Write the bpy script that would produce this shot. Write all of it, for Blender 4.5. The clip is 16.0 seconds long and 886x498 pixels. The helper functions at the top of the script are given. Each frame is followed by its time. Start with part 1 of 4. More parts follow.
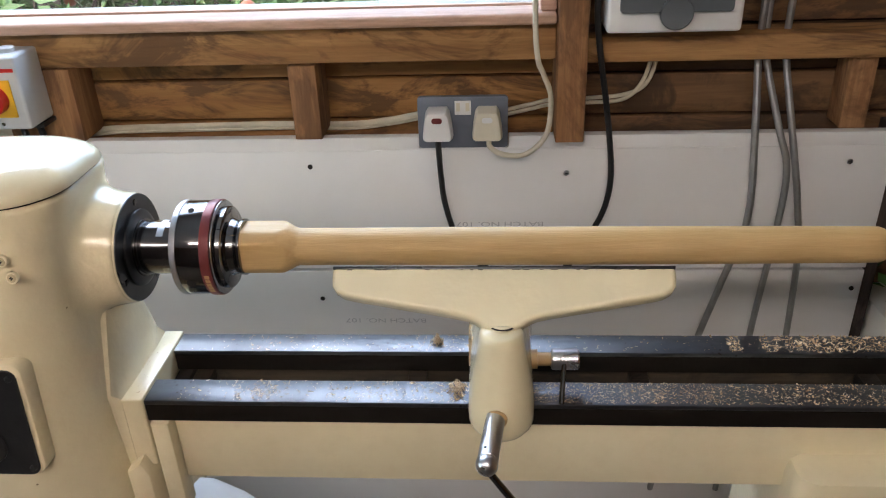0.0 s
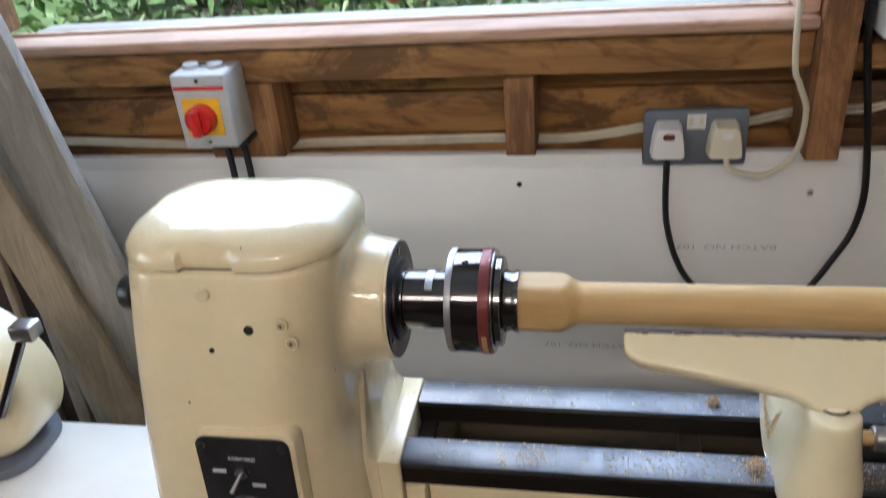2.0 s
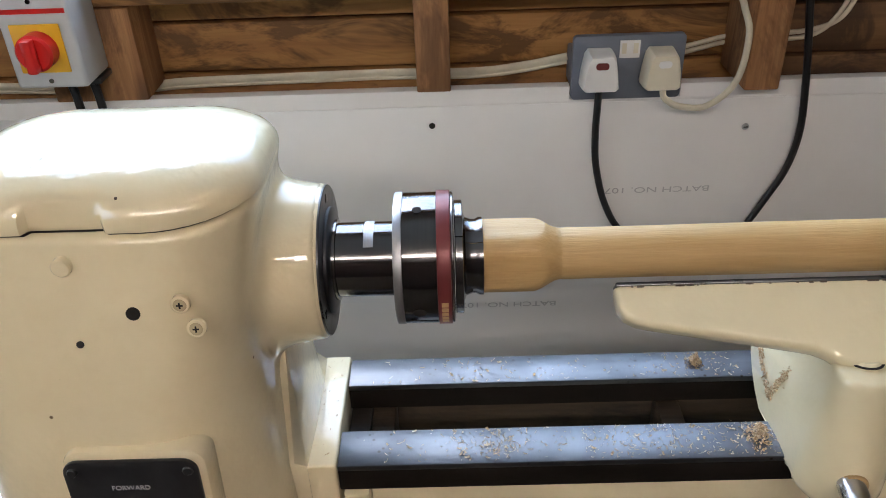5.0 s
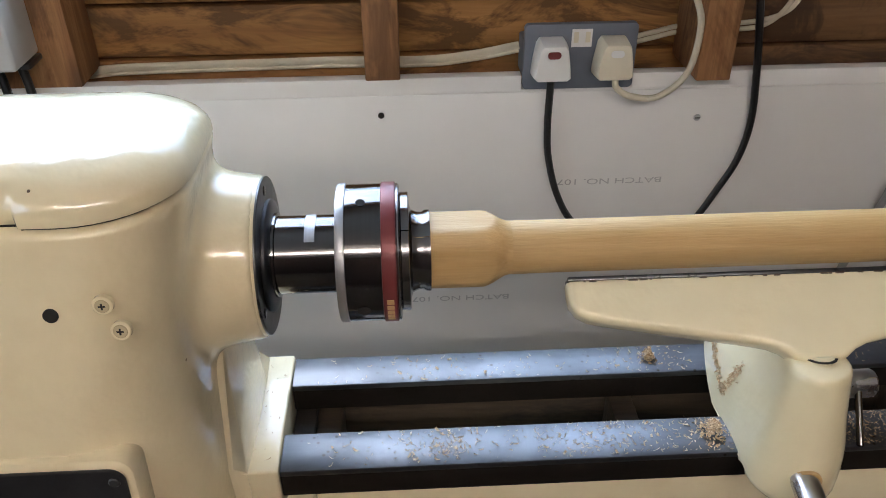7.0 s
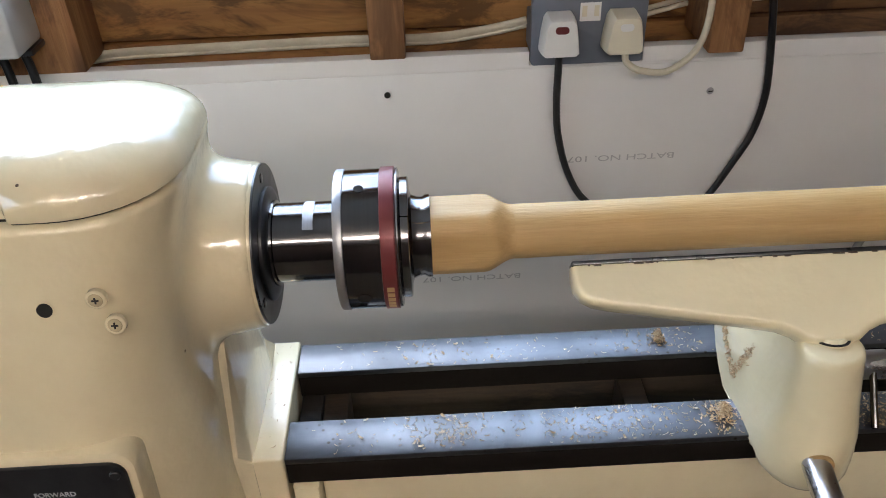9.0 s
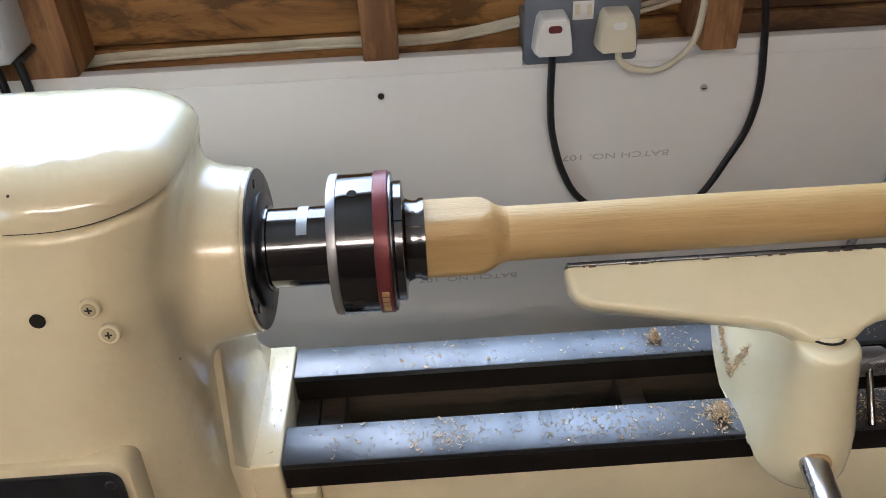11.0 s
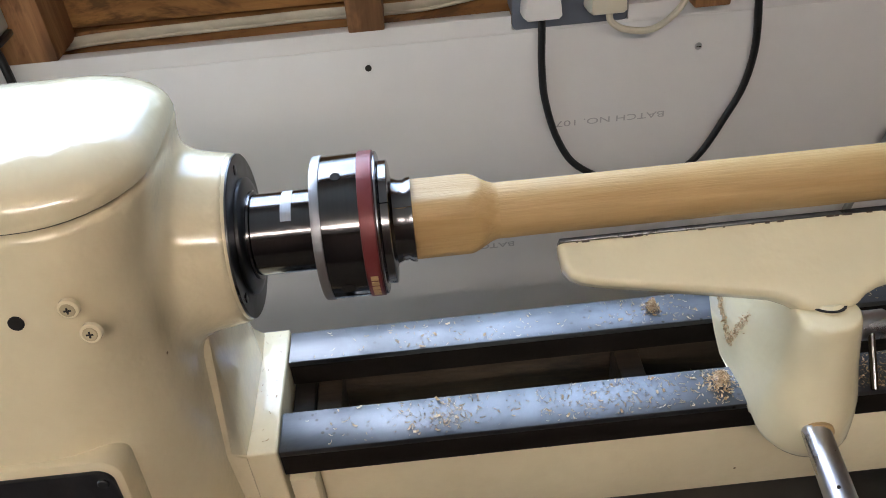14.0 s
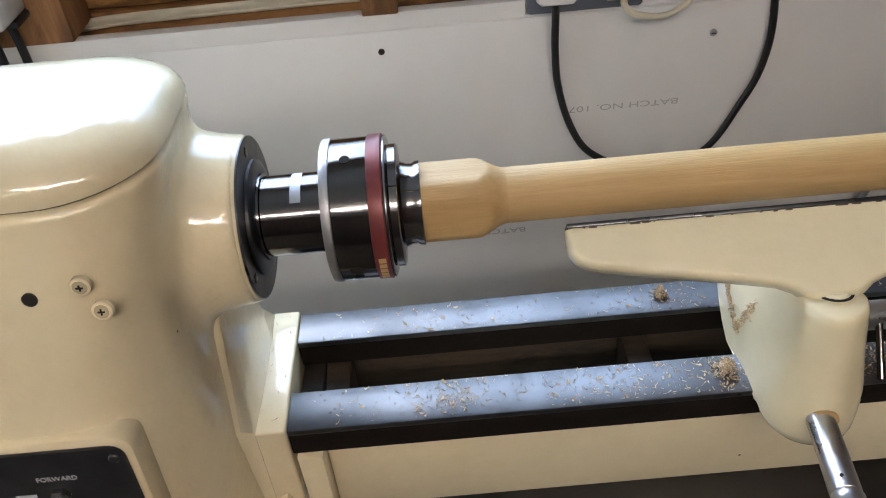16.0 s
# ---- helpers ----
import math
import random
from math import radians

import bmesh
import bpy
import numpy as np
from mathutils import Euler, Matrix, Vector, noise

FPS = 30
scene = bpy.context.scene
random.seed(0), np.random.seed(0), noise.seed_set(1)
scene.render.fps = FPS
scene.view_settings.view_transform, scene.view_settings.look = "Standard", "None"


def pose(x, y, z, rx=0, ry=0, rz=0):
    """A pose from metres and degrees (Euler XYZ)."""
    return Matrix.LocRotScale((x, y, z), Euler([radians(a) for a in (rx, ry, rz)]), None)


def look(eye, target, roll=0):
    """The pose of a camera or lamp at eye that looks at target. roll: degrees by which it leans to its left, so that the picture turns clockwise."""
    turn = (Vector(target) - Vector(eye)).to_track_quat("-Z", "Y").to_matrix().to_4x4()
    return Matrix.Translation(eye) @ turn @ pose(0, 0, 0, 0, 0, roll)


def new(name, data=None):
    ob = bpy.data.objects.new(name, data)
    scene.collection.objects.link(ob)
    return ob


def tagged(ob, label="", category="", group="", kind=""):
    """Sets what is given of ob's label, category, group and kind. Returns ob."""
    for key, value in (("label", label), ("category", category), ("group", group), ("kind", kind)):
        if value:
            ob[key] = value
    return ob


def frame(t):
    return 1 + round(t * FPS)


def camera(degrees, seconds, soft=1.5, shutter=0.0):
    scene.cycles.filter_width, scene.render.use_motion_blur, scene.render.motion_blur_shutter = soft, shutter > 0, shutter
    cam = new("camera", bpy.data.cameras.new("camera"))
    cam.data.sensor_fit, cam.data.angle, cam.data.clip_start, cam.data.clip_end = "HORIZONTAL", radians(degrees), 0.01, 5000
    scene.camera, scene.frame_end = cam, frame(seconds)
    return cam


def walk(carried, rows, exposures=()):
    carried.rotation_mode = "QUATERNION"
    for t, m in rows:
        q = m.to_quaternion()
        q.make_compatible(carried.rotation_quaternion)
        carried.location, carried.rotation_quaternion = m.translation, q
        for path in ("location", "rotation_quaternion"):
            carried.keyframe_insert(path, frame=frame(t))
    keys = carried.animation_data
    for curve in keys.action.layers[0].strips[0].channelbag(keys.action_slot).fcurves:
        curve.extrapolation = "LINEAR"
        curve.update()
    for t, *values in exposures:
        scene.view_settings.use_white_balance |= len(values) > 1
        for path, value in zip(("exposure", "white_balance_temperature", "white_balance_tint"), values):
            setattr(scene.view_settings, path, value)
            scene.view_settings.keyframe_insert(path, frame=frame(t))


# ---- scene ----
SOFT, SHUTTER = 0.95, 0.35
SKY, SUN, TUBE = 0.40, 5.0, 24.0
WEST, NORTH = 3.5, 9.0
LAMP_Y, LAMP_Z = -1.62, 2.26
JAW = 83.0
cam = camera(58.0, 16.0, SOFT, SHUTTER)
PATH = [
    (0, (0.311, -0.736, 1.501), (0.179, 1.025, 0.563), -2.2),
    (0.5, (0.301, -0.745, 1.498), (0.116, 0.992, 0.523), -2.6),
    (1, (0.271, -0.758, 1.492), (-0.034, 0.927, 0.457), -3.0),
    (1.2, (0.237, -0.744, 1.491), (-0.133, 0.905, 0.422), -3.3),
    (1.5, (0.179, -0.708, 1.513), (-0.189, 0.986, 0.516), -3.4),
    (1.8, (0.122, -0.655, 1.541), (-0.213, 1.09, 0.622), -4.3),
    (2, (0.116, -0.636, 1.535), (-0.255, 1.067, 0.555), -5.4),
    (2.3, (0.122, -0.614, 1.515), (-0.202, 1.017, 0.402), -4.4),
    (2.5, (0.101, -0.582, 1.513), (-0.181, 1.055, 0.4), -4.1),
    (2.6, (0.087, -0.583, 1.511), (-0.161, 1.103, 0.465), -4.1),
    (3, (0.067, -0.565, 1.486), (-0.072, 1.128, 0.432), -4.0),
    (3.5, (0.052, -0.508, 1.46), (0.02, 1.198, 0.417), -3.1),
    (4, (0.051, -0.491, 1.444), (0.091, 1.2, 0.377), -2.4),
    (4.2, (0.043, -0.511, 1.449), (0.004, 1.167, 0.361), -2.2),
    (6.3, (0.021, -0.503, 1.438), (0.066, 1.194, 0.38), -0.6),
    (6.5, (0.024, -0.5, 1.437), (0.086, 1.19, 0.369), -0.2),
    (7, (0.033, -0.488, 1.434), (0.114, 1.182, 0.336), -0.4),
    (7.5, (0.035, -0.488, 1.436), (0.102, 1.18, 0.334), -0.9),
    (8, (0.038, -0.482, 1.434), (0.096, 1.173, 0.313), -1.3),
    (8.5, (0.041, -0.476, 1.433), (0.101, 1.165, 0.29), -1.4),
    (9, (0.046, -0.476, 1.434), (0.078, 1.161, 0.286), -2.2),
    (9.2, (0.048, -0.474, 1.43), (0.092, 1.155, 0.27), -2.4),
    (11.3, (0.048, -0.472, 1.437), (0.088, 1.161, 0.284), -2.9),
    (11.5, (0.049, -0.471, 1.435), (0.094, 1.16, 0.279), -2.9),
    (12, (0.052, -0.473, 1.436), (0.09, 1.153, 0.271), -3.3),
    (12.5, (0.054, -0.471, 1.434), (0.099, 1.15, 0.263), -3.3),
    (13, (0.055, -0.471, 1.433), (0.117, 1.145, 0.255), -3.1),
    (13.5, (0.058, -0.461, 1.432), (0.11, 1.115, 0.201), -4.2),
    (14, (0.058, -0.456, 1.437), (0.084, 1.125, 0.212), -5.3),
    (14.5, (0.065, -0.448, 1.437), (0.107, 1.127, 0.205), -5.6),
    (15, (0.061, -0.447, 1.433), (0.111, 1.123, 0.195), -5.0),
    (15.5, (0.061, -0.449, 1.439), (0.082, 1.118, 0.196), -5.8),
    (16, (0.062, -0.46, 1.438), (0.05, 1.101, 0.187), -5.4),
]

walk(cam, [(t, look(eye, target, roll)) for t, eye, target, roll in PATH], [(0, 1.12), (1.0, 1.15), (1.5, 1.04), (2.0, 0.92), (3.5, 0.90), (7.0, 0.97), (16, 0.98)])

# ---- world, lamps, exposure ----
world = bpy.data.worlds.new("sky")
scene.world = world
world.use_nodes = True
wn = world.node_tree.nodes
sky = wn.new("ShaderNodeTexSky")
sky.sky_type, sky.sun_disc = "NISHITA", False
sky.sun_elevation, sky.sun_rotation = radians(48), radians(-40)
wn["Background"].inputs["Strength"].default_value = SKY
world.node_tree.links.new(sky.outputs[0], wn["Background"].inputs[0])
sun = new("sun", bpy.data.lights.new("sun", "SUN"))
sun.data.energy, sun.data.angle, sun.data.color = SUN, radians(1.0), (1.0, 0.95, 0.88)
sun.matrix_basis = look((-3.5, 0.5, 9.0), (0.5, 4.5, 0.5))

day = new("west_window_light", bpy.data.lights.new("west_window_light", "AREA"))
day.data.shape, day.data.size, day.data.size_y, day.data.energy, day.data.color = "RECTANGLE", 1.25, 1.05, WEST, (0.72, 0.86, 1.0)
day.matrix_basis = look((-2.33, -1.1, 1.5), (0.0, -1.1, 1.5))
skylight = new("north_window_light", bpy.data.lights.new("north_window_light", "AREA"))
skylight.data.shape, skylight.data.size, skylight.data.size_y, skylight.data.energy, skylight.data.color = "RECTANGLE", 1.22, 0.62, NORTH, (0.54, 0.72, 1.0)
skylight.matrix_basis = look((-0.23, 0.70, 1.75), (-0.1, 0.0, 1.25))


# ---- materials ----
def nodes_of(name):
    m = bpy.data.materials.new(name)
    m.use_nodes = True
    t = m.node_tree
    return m, t.nodes, t.links, t.nodes["Principled BSDF"]


def coords(n, l, scale=(1, 1, 1), shift=True):
    """Object coordinates in metres, moved by each object's own random number."""
    c = n.new("ShaderNodeTexCoord")
    mp = n.new("ShaderNodeMapping")
    mp.inputs["Scale"].default_value = scale
    l.new(c.outputs["Object"], mp.inputs["Vector"])
    if shift:
        info = n.new("ShaderNodeObjectInfo")
        mul = n.new("ShaderNodeVectorMath")
        mul.operation = "SCALE"
        mul.inputs[0].default_value = (7.3, 3.1, 5.7)
        l.new(info.outputs["Random"], mul.inputs["Scale"])
        l.new(mul.outputs[0], mp.inputs["Location"])
    return mp.outputs[0]


def noise_tex(n, l, vec, scale, detail=4, rough=0.6, distort=0.0):
    t = n.new("ShaderNodeTexNoise")
    t.inputs["Scale"].default_value, t.inputs["Detail"].default_value = scale, detail
    t.inputs["Roughness"].default_value, t.inputs["Distortion"].default_value = rough, distort
    l.new(vec, t.inputs["Vector"])
    return t.outputs["Fac"]


def ramp(n, l, fac, stops):
    r = n.new("ShaderNodeValToRGB")
    e = r.color_ramp.elements
    while len(e) < len(stops):
        e.new(0.5)
    for el, (p, c) in zip(e, stops):
        el.position = p
        el.color = (*c, 1) if len(c) == 3 else c
    l.new(fac, r.inputs[0])
    return r.outputs[0]


def grey(v):
    return (v, v, v)


def mix(n, l, fac, a, b, mode="MIX"):
    m = n.new("ShaderNodeMix")
    m.data_type, m.blend_type = "RGBA", mode
    for sock, v in ((m.inputs[0], fac), (m.inputs[6], a), (m.inputs[7], b)):
        if isinstance(v, (int, float)):
            sock.default_value = v
        elif isinstance(v, tuple):
            sock.default_value = (*v, 1)
        else:
            l.new(v, sock)
    return m.outputs[2]


def bump(n, l, bsdf, height, strength, distance=0.002):
    b = n.new("ShaderNodeBump")
    b.inputs["Strength"].default_value, b.inputs["Distance"].default_value = strength, distance
    l.new(height, b.inputs["Height"])
    l.new(b.outputs[0], bsdf.inputs["Normal"])


def enamel(name, col, dirty, rough=0.36, chips=True):
    """Thick brushed machine paint: lumpy gloss, grime patches, small chips."""
    m, n, l, b = nodes_of(name)
    v = coords(n, l, shift=False)
    c = mix(n, l, ramp(n, l, noise_tex(n, l, v, 5, 5), [(0.35, grey(0)), (0.75, grey(0.55))]), col, dirty)
    fine = noise_tex(n, l, v, 60, 3)
    c = mix(n, l, ramp(n, l, fine, [(0.45, grey(0)), (0.8, grey(0.25))]), c, dirty)
    if chips:
        vo = n.new("ShaderNodeTexVoronoi")
        vo.inputs["Scale"].default_value = 26
        l.new(v, vo.inputs["Vector"])
        keep = ramp(n, l, noise_tex(n, l, v, 17, 2), [(0.45, grey(0)), (0.48, grey(1))])
        spot = ramp(n, l, vo.outputs["Distance"], [(0.022, grey(1)), (0.04, grey(0))])
        f = mix(n, l, 1.0, keep, spot, "MULTIPLY")
        c = mix(n, l, f, c, (0.16, 0.11, 0.06))
    l.new(c, b.inputs["Base Color"])
    l.new(ramp(n, l, noise_tex(n, l, v, 14, 4), [(0.3, grey(rough - 0.06)), (0.8, grey(rough + 0.14))]), b.inputs["Roughness"])
    b.inputs["Coat Weight"].default_value, b.inputs["Coat Roughness"].default_value = 1.0, 0.03
    b.inputs["Coat IOR"].default_value = 1.62
    b.inputs["Specular IOR Level"].default_value = 0.15
    lumps = mix(n, l, 0.3, noise_tex(n, l, v, 26, 3), noise_tex(n, l, v, 95, 2))
    bump(n, l, b, lumps, 0.30, 0.004)
    l.new(b.inputs["Normal"].links[0].from_socket, b.inputs["Coat Normal"])
    return m


def metal(name, col, rough, grain=(4, 90, 90), strength=0.05, dark=0.55, smear=0.5, spread=1.8, pits=False):
    """Worked steel: fine lines along one axis, smudges in the gloss."""
    m, n, l, b = nodes_of(name)
    v = coords(n, l, shift=False)
    g = noise_tex(n, l, coords(n, l, grain, False), 6, 4)
    blot = noise_tex(n, l, v, 16, 5, 0.65, 0.6)
    c = mix(n, l, ramp(n, l, blot, [(0.42, grey(0)), (0.72, grey(smear))]), col, tuple(x * dark for x in col))
    c = mix(n, l, ramp(n, l, g, [(0.3, grey(0.0)), (0.7, grey(0.35))]), c, tuple(x * 0.75 for x in col))
    if pits:
        vo = n.new("ShaderNodeTexVoronoi")
        vo.inputs["Scale"].default_value = 140
        l.new(v, vo.inputs["Vector"])
        some = ramp(n, l, noise_tex(n, l, v, 22, 3), [(0.52, grey(0)), (0.60, grey(1))])
        spot = ramp(n, l, vo.outputs["Distance"], [(0.12, grey(0.8)), (0.26, grey(0))])
        c = mix(n, l, mix(n, l, 1.0, some, spot, "MULTIPLY"), c, (0.05, 0.035, 0.02))
    l.new(c, b.inputs["Base Color"])
    b.inputs["Metallic"].default_value = 1.0
    l.new(ramp(n, l, blot, [(0.3, grey(rough)), (0.75, grey(rough * spread + 0.02))]), b.inputs["Roughness"])
    bump(n, l, b, g, strength, 0.001)
    return m


def timber(name, light, dark, axis="x", rough=0.75, scale=1.0, blot=0.6, knots=True):
    """Sawn softwood: grain along one axis, knots, damp stains."""
    m, n, l, b = nodes_of(name)
    s = {"x": (1.6, 22, 22), "y": (22, 1.6, 22), "z": (22, 22, 1.6)}[axis]
    v = coords(n, l)
    vg = coords(n, l, tuple(k * scale for k in s))
    g = noise_tex(n, l, vg, 1.6, 6, 0.6, 1.2)
    fine = noise_tex(n, l, coords(n, l, tuple(k * 6 * scale for k in s)), 2.0, 3)
    c = mix(n, l, ramp(n, l, g, [(0.3, grey(0)), (0.7, grey(1))]), light, dark)
    c = mix(n, l, ramp(n, l, fine, [(0.4, grey(0)), (0.75, grey(0.4 if blot else 0.15))]), c, tuple(x * 0.55 for x in dark))
    stain = ramp(n, l, noise_tex(n, l, coords(n, l, {"x": (0.55, 1, 1.3), "y": (1, 0.55, 1), "z": (1.3, 1, 0.55)}[axis]), 7.5, 5, 0.72, 1.2), [(0.47, grey(0)), (0.58, grey(blot))])
    c = mix(n, l, stain, c, tuple(x * 0.35 for x in dark))
    if knots:
        vo = n.new("ShaderNodeTexVoronoi")
        vo.inputs["Scale"].default_value = 3.2
        k = {"x": (0.6, 2.0, 2.0), "y": (2, 0.6, 2), "z": (2.0, 2.0, 0.6)}[axis]
        l.new(coords(n, l, k), vo.inputs["Vector"])
        c = mix(n, l, ramp(n, l, vo.outputs["Distance"], [(0.05, grey(0.85)), (0.13, grey(0))]), c, (0.05, 0.022, 0.01))
    l.new(c, b.inputs["Base Color"])
    b.inputs["Roughness"].default_value = rough
    bump(n, l, b, fine, 0.35, 0.0015)
    return m


def plain(name, col, rough=0.5, metallic=0.0, vary=0.18, scale=25, relief=0.12, spec=0.5):
    m, n, l, b = nodes_of(name)
    v = coords(n, l, shift=False)
    f = noise_tex(n, l, v, scale, 5)
    c = mix(n, l, ramp(n, l, f, [(0.3, grey(0)), (0.75, grey(1))]), col, tuple(x * (1 - vary) for x in col))
    l.new(c, b.inputs["Base Color"])
    b.inputs["Roughness"].default_value, b.inputs["Metallic"].default_value = rough, metallic
    b.inputs["Specular IOR Level"].default_value = spec
    bump(n, l, b, noise_tex(n, l, v, scale * 6, 3), relief, 0.001)
    return m


def leafy(name, col, other, gloss=0.45):
    m, n, l, b = nodes_of(name)
    geo = n.new("ShaderNodeNewGeometry")
    c = mix(n, l, geo.outputs["Random Per Island"], col, other)
    l.new(c, b.inputs["Base Color"])
    b.inputs["Roughness"].default_value = gloss
    return m


CREAM = enamel("cream enamel", (0.80, 0.70, 0.47), (0.68, 0.56, 0.33))
CREAM_PLAIN = enamel("cream enamel on the rest", (0.80, 0.71, 0.47), (0.72, 0.61, 0.38), 0.34)
RAIL = metal("ground steel bed", (0.150, 0.156, 0.166), 0.36, (3, 60, 60), 0.03, 0.42, 0.6, 1.25, True)
CREAM_DIRTY = enamel("grimy cream enamel", (0.58, 0.48, 0.30), (0.36, 0.27, 0.15))
RAIL_SIDE = plain("near-black cast iron", (0.012, 0.009, 0.007), 0.7, 0.0, 0.3, 30, 0.3, 0.12)
STEEL = metal("bright steel", (0.42, 0.42, 0.43), 0.16, (120, 2, 2), 0.04, 0.7, 0.3)
STEEL_MID = metal("worked grey steel", (0.24, 0.235, 0.235), 0.10, (120, 2, 2), 0.04, 0.6, 0.4)
STEEL_DARK = metal("oiled dark steel", (0.17, 0.165, 0.165), 0.07, (150, 2, 2), 0.03, 0.75, 0.3)
CHROME = metal("dull chrome", (0.60, 0.60, 0.62), 0.22, (20, 20, 20), 0.05, 0.6, 0.5)
BRUSHED = metal("brushed bright steel", (0.50, 0.50, 0.51), 0.34, (150, 2, 2), 0.06, 0.7, 0.4)
STEEL_BLACK = metal("blackened steel", (0.11, 0.11, 0.112), 0.22, (150, 2, 2), 0.03, 0.7, 0.4)
RED_RING = plain("dark red anodised ring", (0.185, 0.036, 0.036), 0.38, 0.25)
GILT = plain("worn gilt lettering paint", (0.55, 0.36, 0.16), 0.45)
ASH = timber("turned pale ash", (0.60, 0.405, 0.180), (0.51, 0.325, 0.122), "x", 0.55, 2.2, 0.0, False)
PINE = timber("aged pine", (0.47, 0.255, 0.090), (0.25, 0.11, 0.036), "x", 0.75, 0.8, 0.8)
PINE_Z = timber("aged pine upright", (0.47, 0.24, 0.10), (0.22, 0.095, 0.036), "z")
PINE_DARK = timber("shaded cladding board", (0.43, 0.215, 0.066), (0.26, 0.115, 0.034), "x", 0.75, 0.55, 0.85)
# Darker copy of PINE_DARK; the shade beside the window is in its colour.
PINE_SHADE = timber("shaded dark brown cladding board", (0.24, 0.125, 0.05), (0.12, 0.056, 0.022), "x", 0.75, 0.55, 0.8)
PINE_SILL = timber("pale planed sill", (0.66, 0.44, 0.33), (0.50, 0.30, 0.20), "x", 0.55, 1.0, 0.25, False)
GREY_WOOD = timber("weathered grey board", (0.35, 0.32, 0.28), (0.25, 0.225, 0.19), "z", 0.8, 1.0, 0.3, False)
TAN_WOOD = timber("tan plank", (0.40, 0.32, 0.22), (0.28, 0.215, 0.14), "z", 0.75, 1.0, 0.3, False)
BOARD = plain("white plastic sheet", (0.80, 0.785, 0.77), 0.42, 0, 0.07, 5, 0.05)
WHITE_PAINT = plain("white painted iron", (0.78, 0.76, 0.70), 0.35, 0, 0.12, 8, 0.1)
CLAD_GREY = plain("blue grey metal box", (0.17, 0.19, 0.235), 0.45, 0.2)
BOX_GREY = plain("light grey plastic", (0.55, 0.57, 0.58), 0.4, 0, 0.1)
WHITE_PLASTIC = plain("white plastic", (0.80, 0.79, 0.77), 0.3, 0, 0.06)
CREAM_PLASTIC = plain("aged cream plastic", (0.72, 0.66, 0.52), 0.35, 0, 0.1)
BLACK_RUBBER = plain("black flex", (0.012, 0.012, 0.013), 0.38)
BLACK_PLASTIC = plain("black plastic", (0.02, 0.02, 0.021), 0.3)
YELLOW = plain("yellow plate", (0.85, 0.48, 0.02), 0.4, 0, 0.05)
RED = plain("red plastic", (0.62, 0.015, 0.012), 0.32, 0, 0.1)
SWITCH_PLATE = plain("worn black engraved plate", (0.03, 0.03, 0.032), 0.32, 0.3, 0.5, 40)
CABLE_CREAM = plain("grubby white flex", (0.66, 0.60, 0.46), 0.5, 0, 0.25)
CONDUIT = metal("braided steel conduit", (0.42, 0.42, 0.42), 0.35, (30, 30, 400), 0.5)
INK = plain("faded grey ink", (0.53, 0.52, 0.52), 0.6)
DARK_INK = plain("dark ink", (0.06, 0.055, 0.05), 0.5)
BADGE = plain("silver badge", (0.50, 0.46, 0.37), 0.35, 0.35)
HOLE = plain("dark hole", (0.012, 0.009, 0.006), 0.9)
CONCRETE = plain("dusty concrete", (0.11, 0.095, 0.075), 0.9, 0, 0.3, 6, 0.5)
# Brown mottling, darkened to hold the shade of the gap between the ways.
INNER_SHADED = timber("mottled brown inner casting with gap shade", (0.06, 0.038, 0.02), (0.016, 0.011, 0.007), "x", 0.8, 1.0, 0.8, False)
CEILING = plain("painted ceiling board", (0.66, 0.64, 0.60), 0.8, 0, 0.08, 4)
SHAVING = leafy("pale wood shavings", (0.74, 0.60, 0.40), (0.40, 0.25, 0.12), 0.8)
GRASS = plain("lawn", (0.085, 0.17, 0.04), 0.9, 0, 0.45, 9, 0.6)
LEAF = leafy("bush leaves", (0.055, 0.13, 0.03), (0.13, 0.23, 0.06))
FERN = leafy("fern leaves", (0.10, 0.22, 0.05), (0.18, 0.30, 0.08))
FERN_DRY = leafy("dry fern", (0.32, 0.13, 0.07), (0.25, 0.09, 0.05))
APPLE = plain("green apple skin", (0.36, 0.46, 0.09), 0.35, 0, 0.25, 18)
APPLE_RED = plain("red apple skin", (0.45, 0.14, 0.07), 0.35, 0, 0.3, 18)
BARK = plain("bark", (0.12, 0.085, 0.06), 0.9, 0, 0.4, 20, 0.6)
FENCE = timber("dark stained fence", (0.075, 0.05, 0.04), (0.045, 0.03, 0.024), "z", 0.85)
STONE = plain("mossy concrete kerb", (0.42, 0.43, 0.38), 0.9, 0, 0.35, 7, 0.6)

GLASS, gn, gl, gb = nodes_of("window glass")
gb.inputs["Transmission Weight"].default_value, gb.inputs["Roughness"].default_value, gb.inputs["IOR"].default_value = 1.0, 0.0, 1.45
SMOKED, gn, gl, gb = nodes_of("smoked clear cover")
gb.inputs["Base Color"].default_value = (0.12, 0.13, 0.14, 1)
gb.inputs["Roughness"].default_value, gb.inputs["Coat Weight"].default_value = 0.12, 0.5
TUBE_GLOW, gn, gl, gb = nodes_of("lit fluorescent tube")
gb.inputs["Emission Color"].default_value, gb.inputs["Emission Strength"].default_value = (1.0, 0.885, 0.835, 1), TUBE


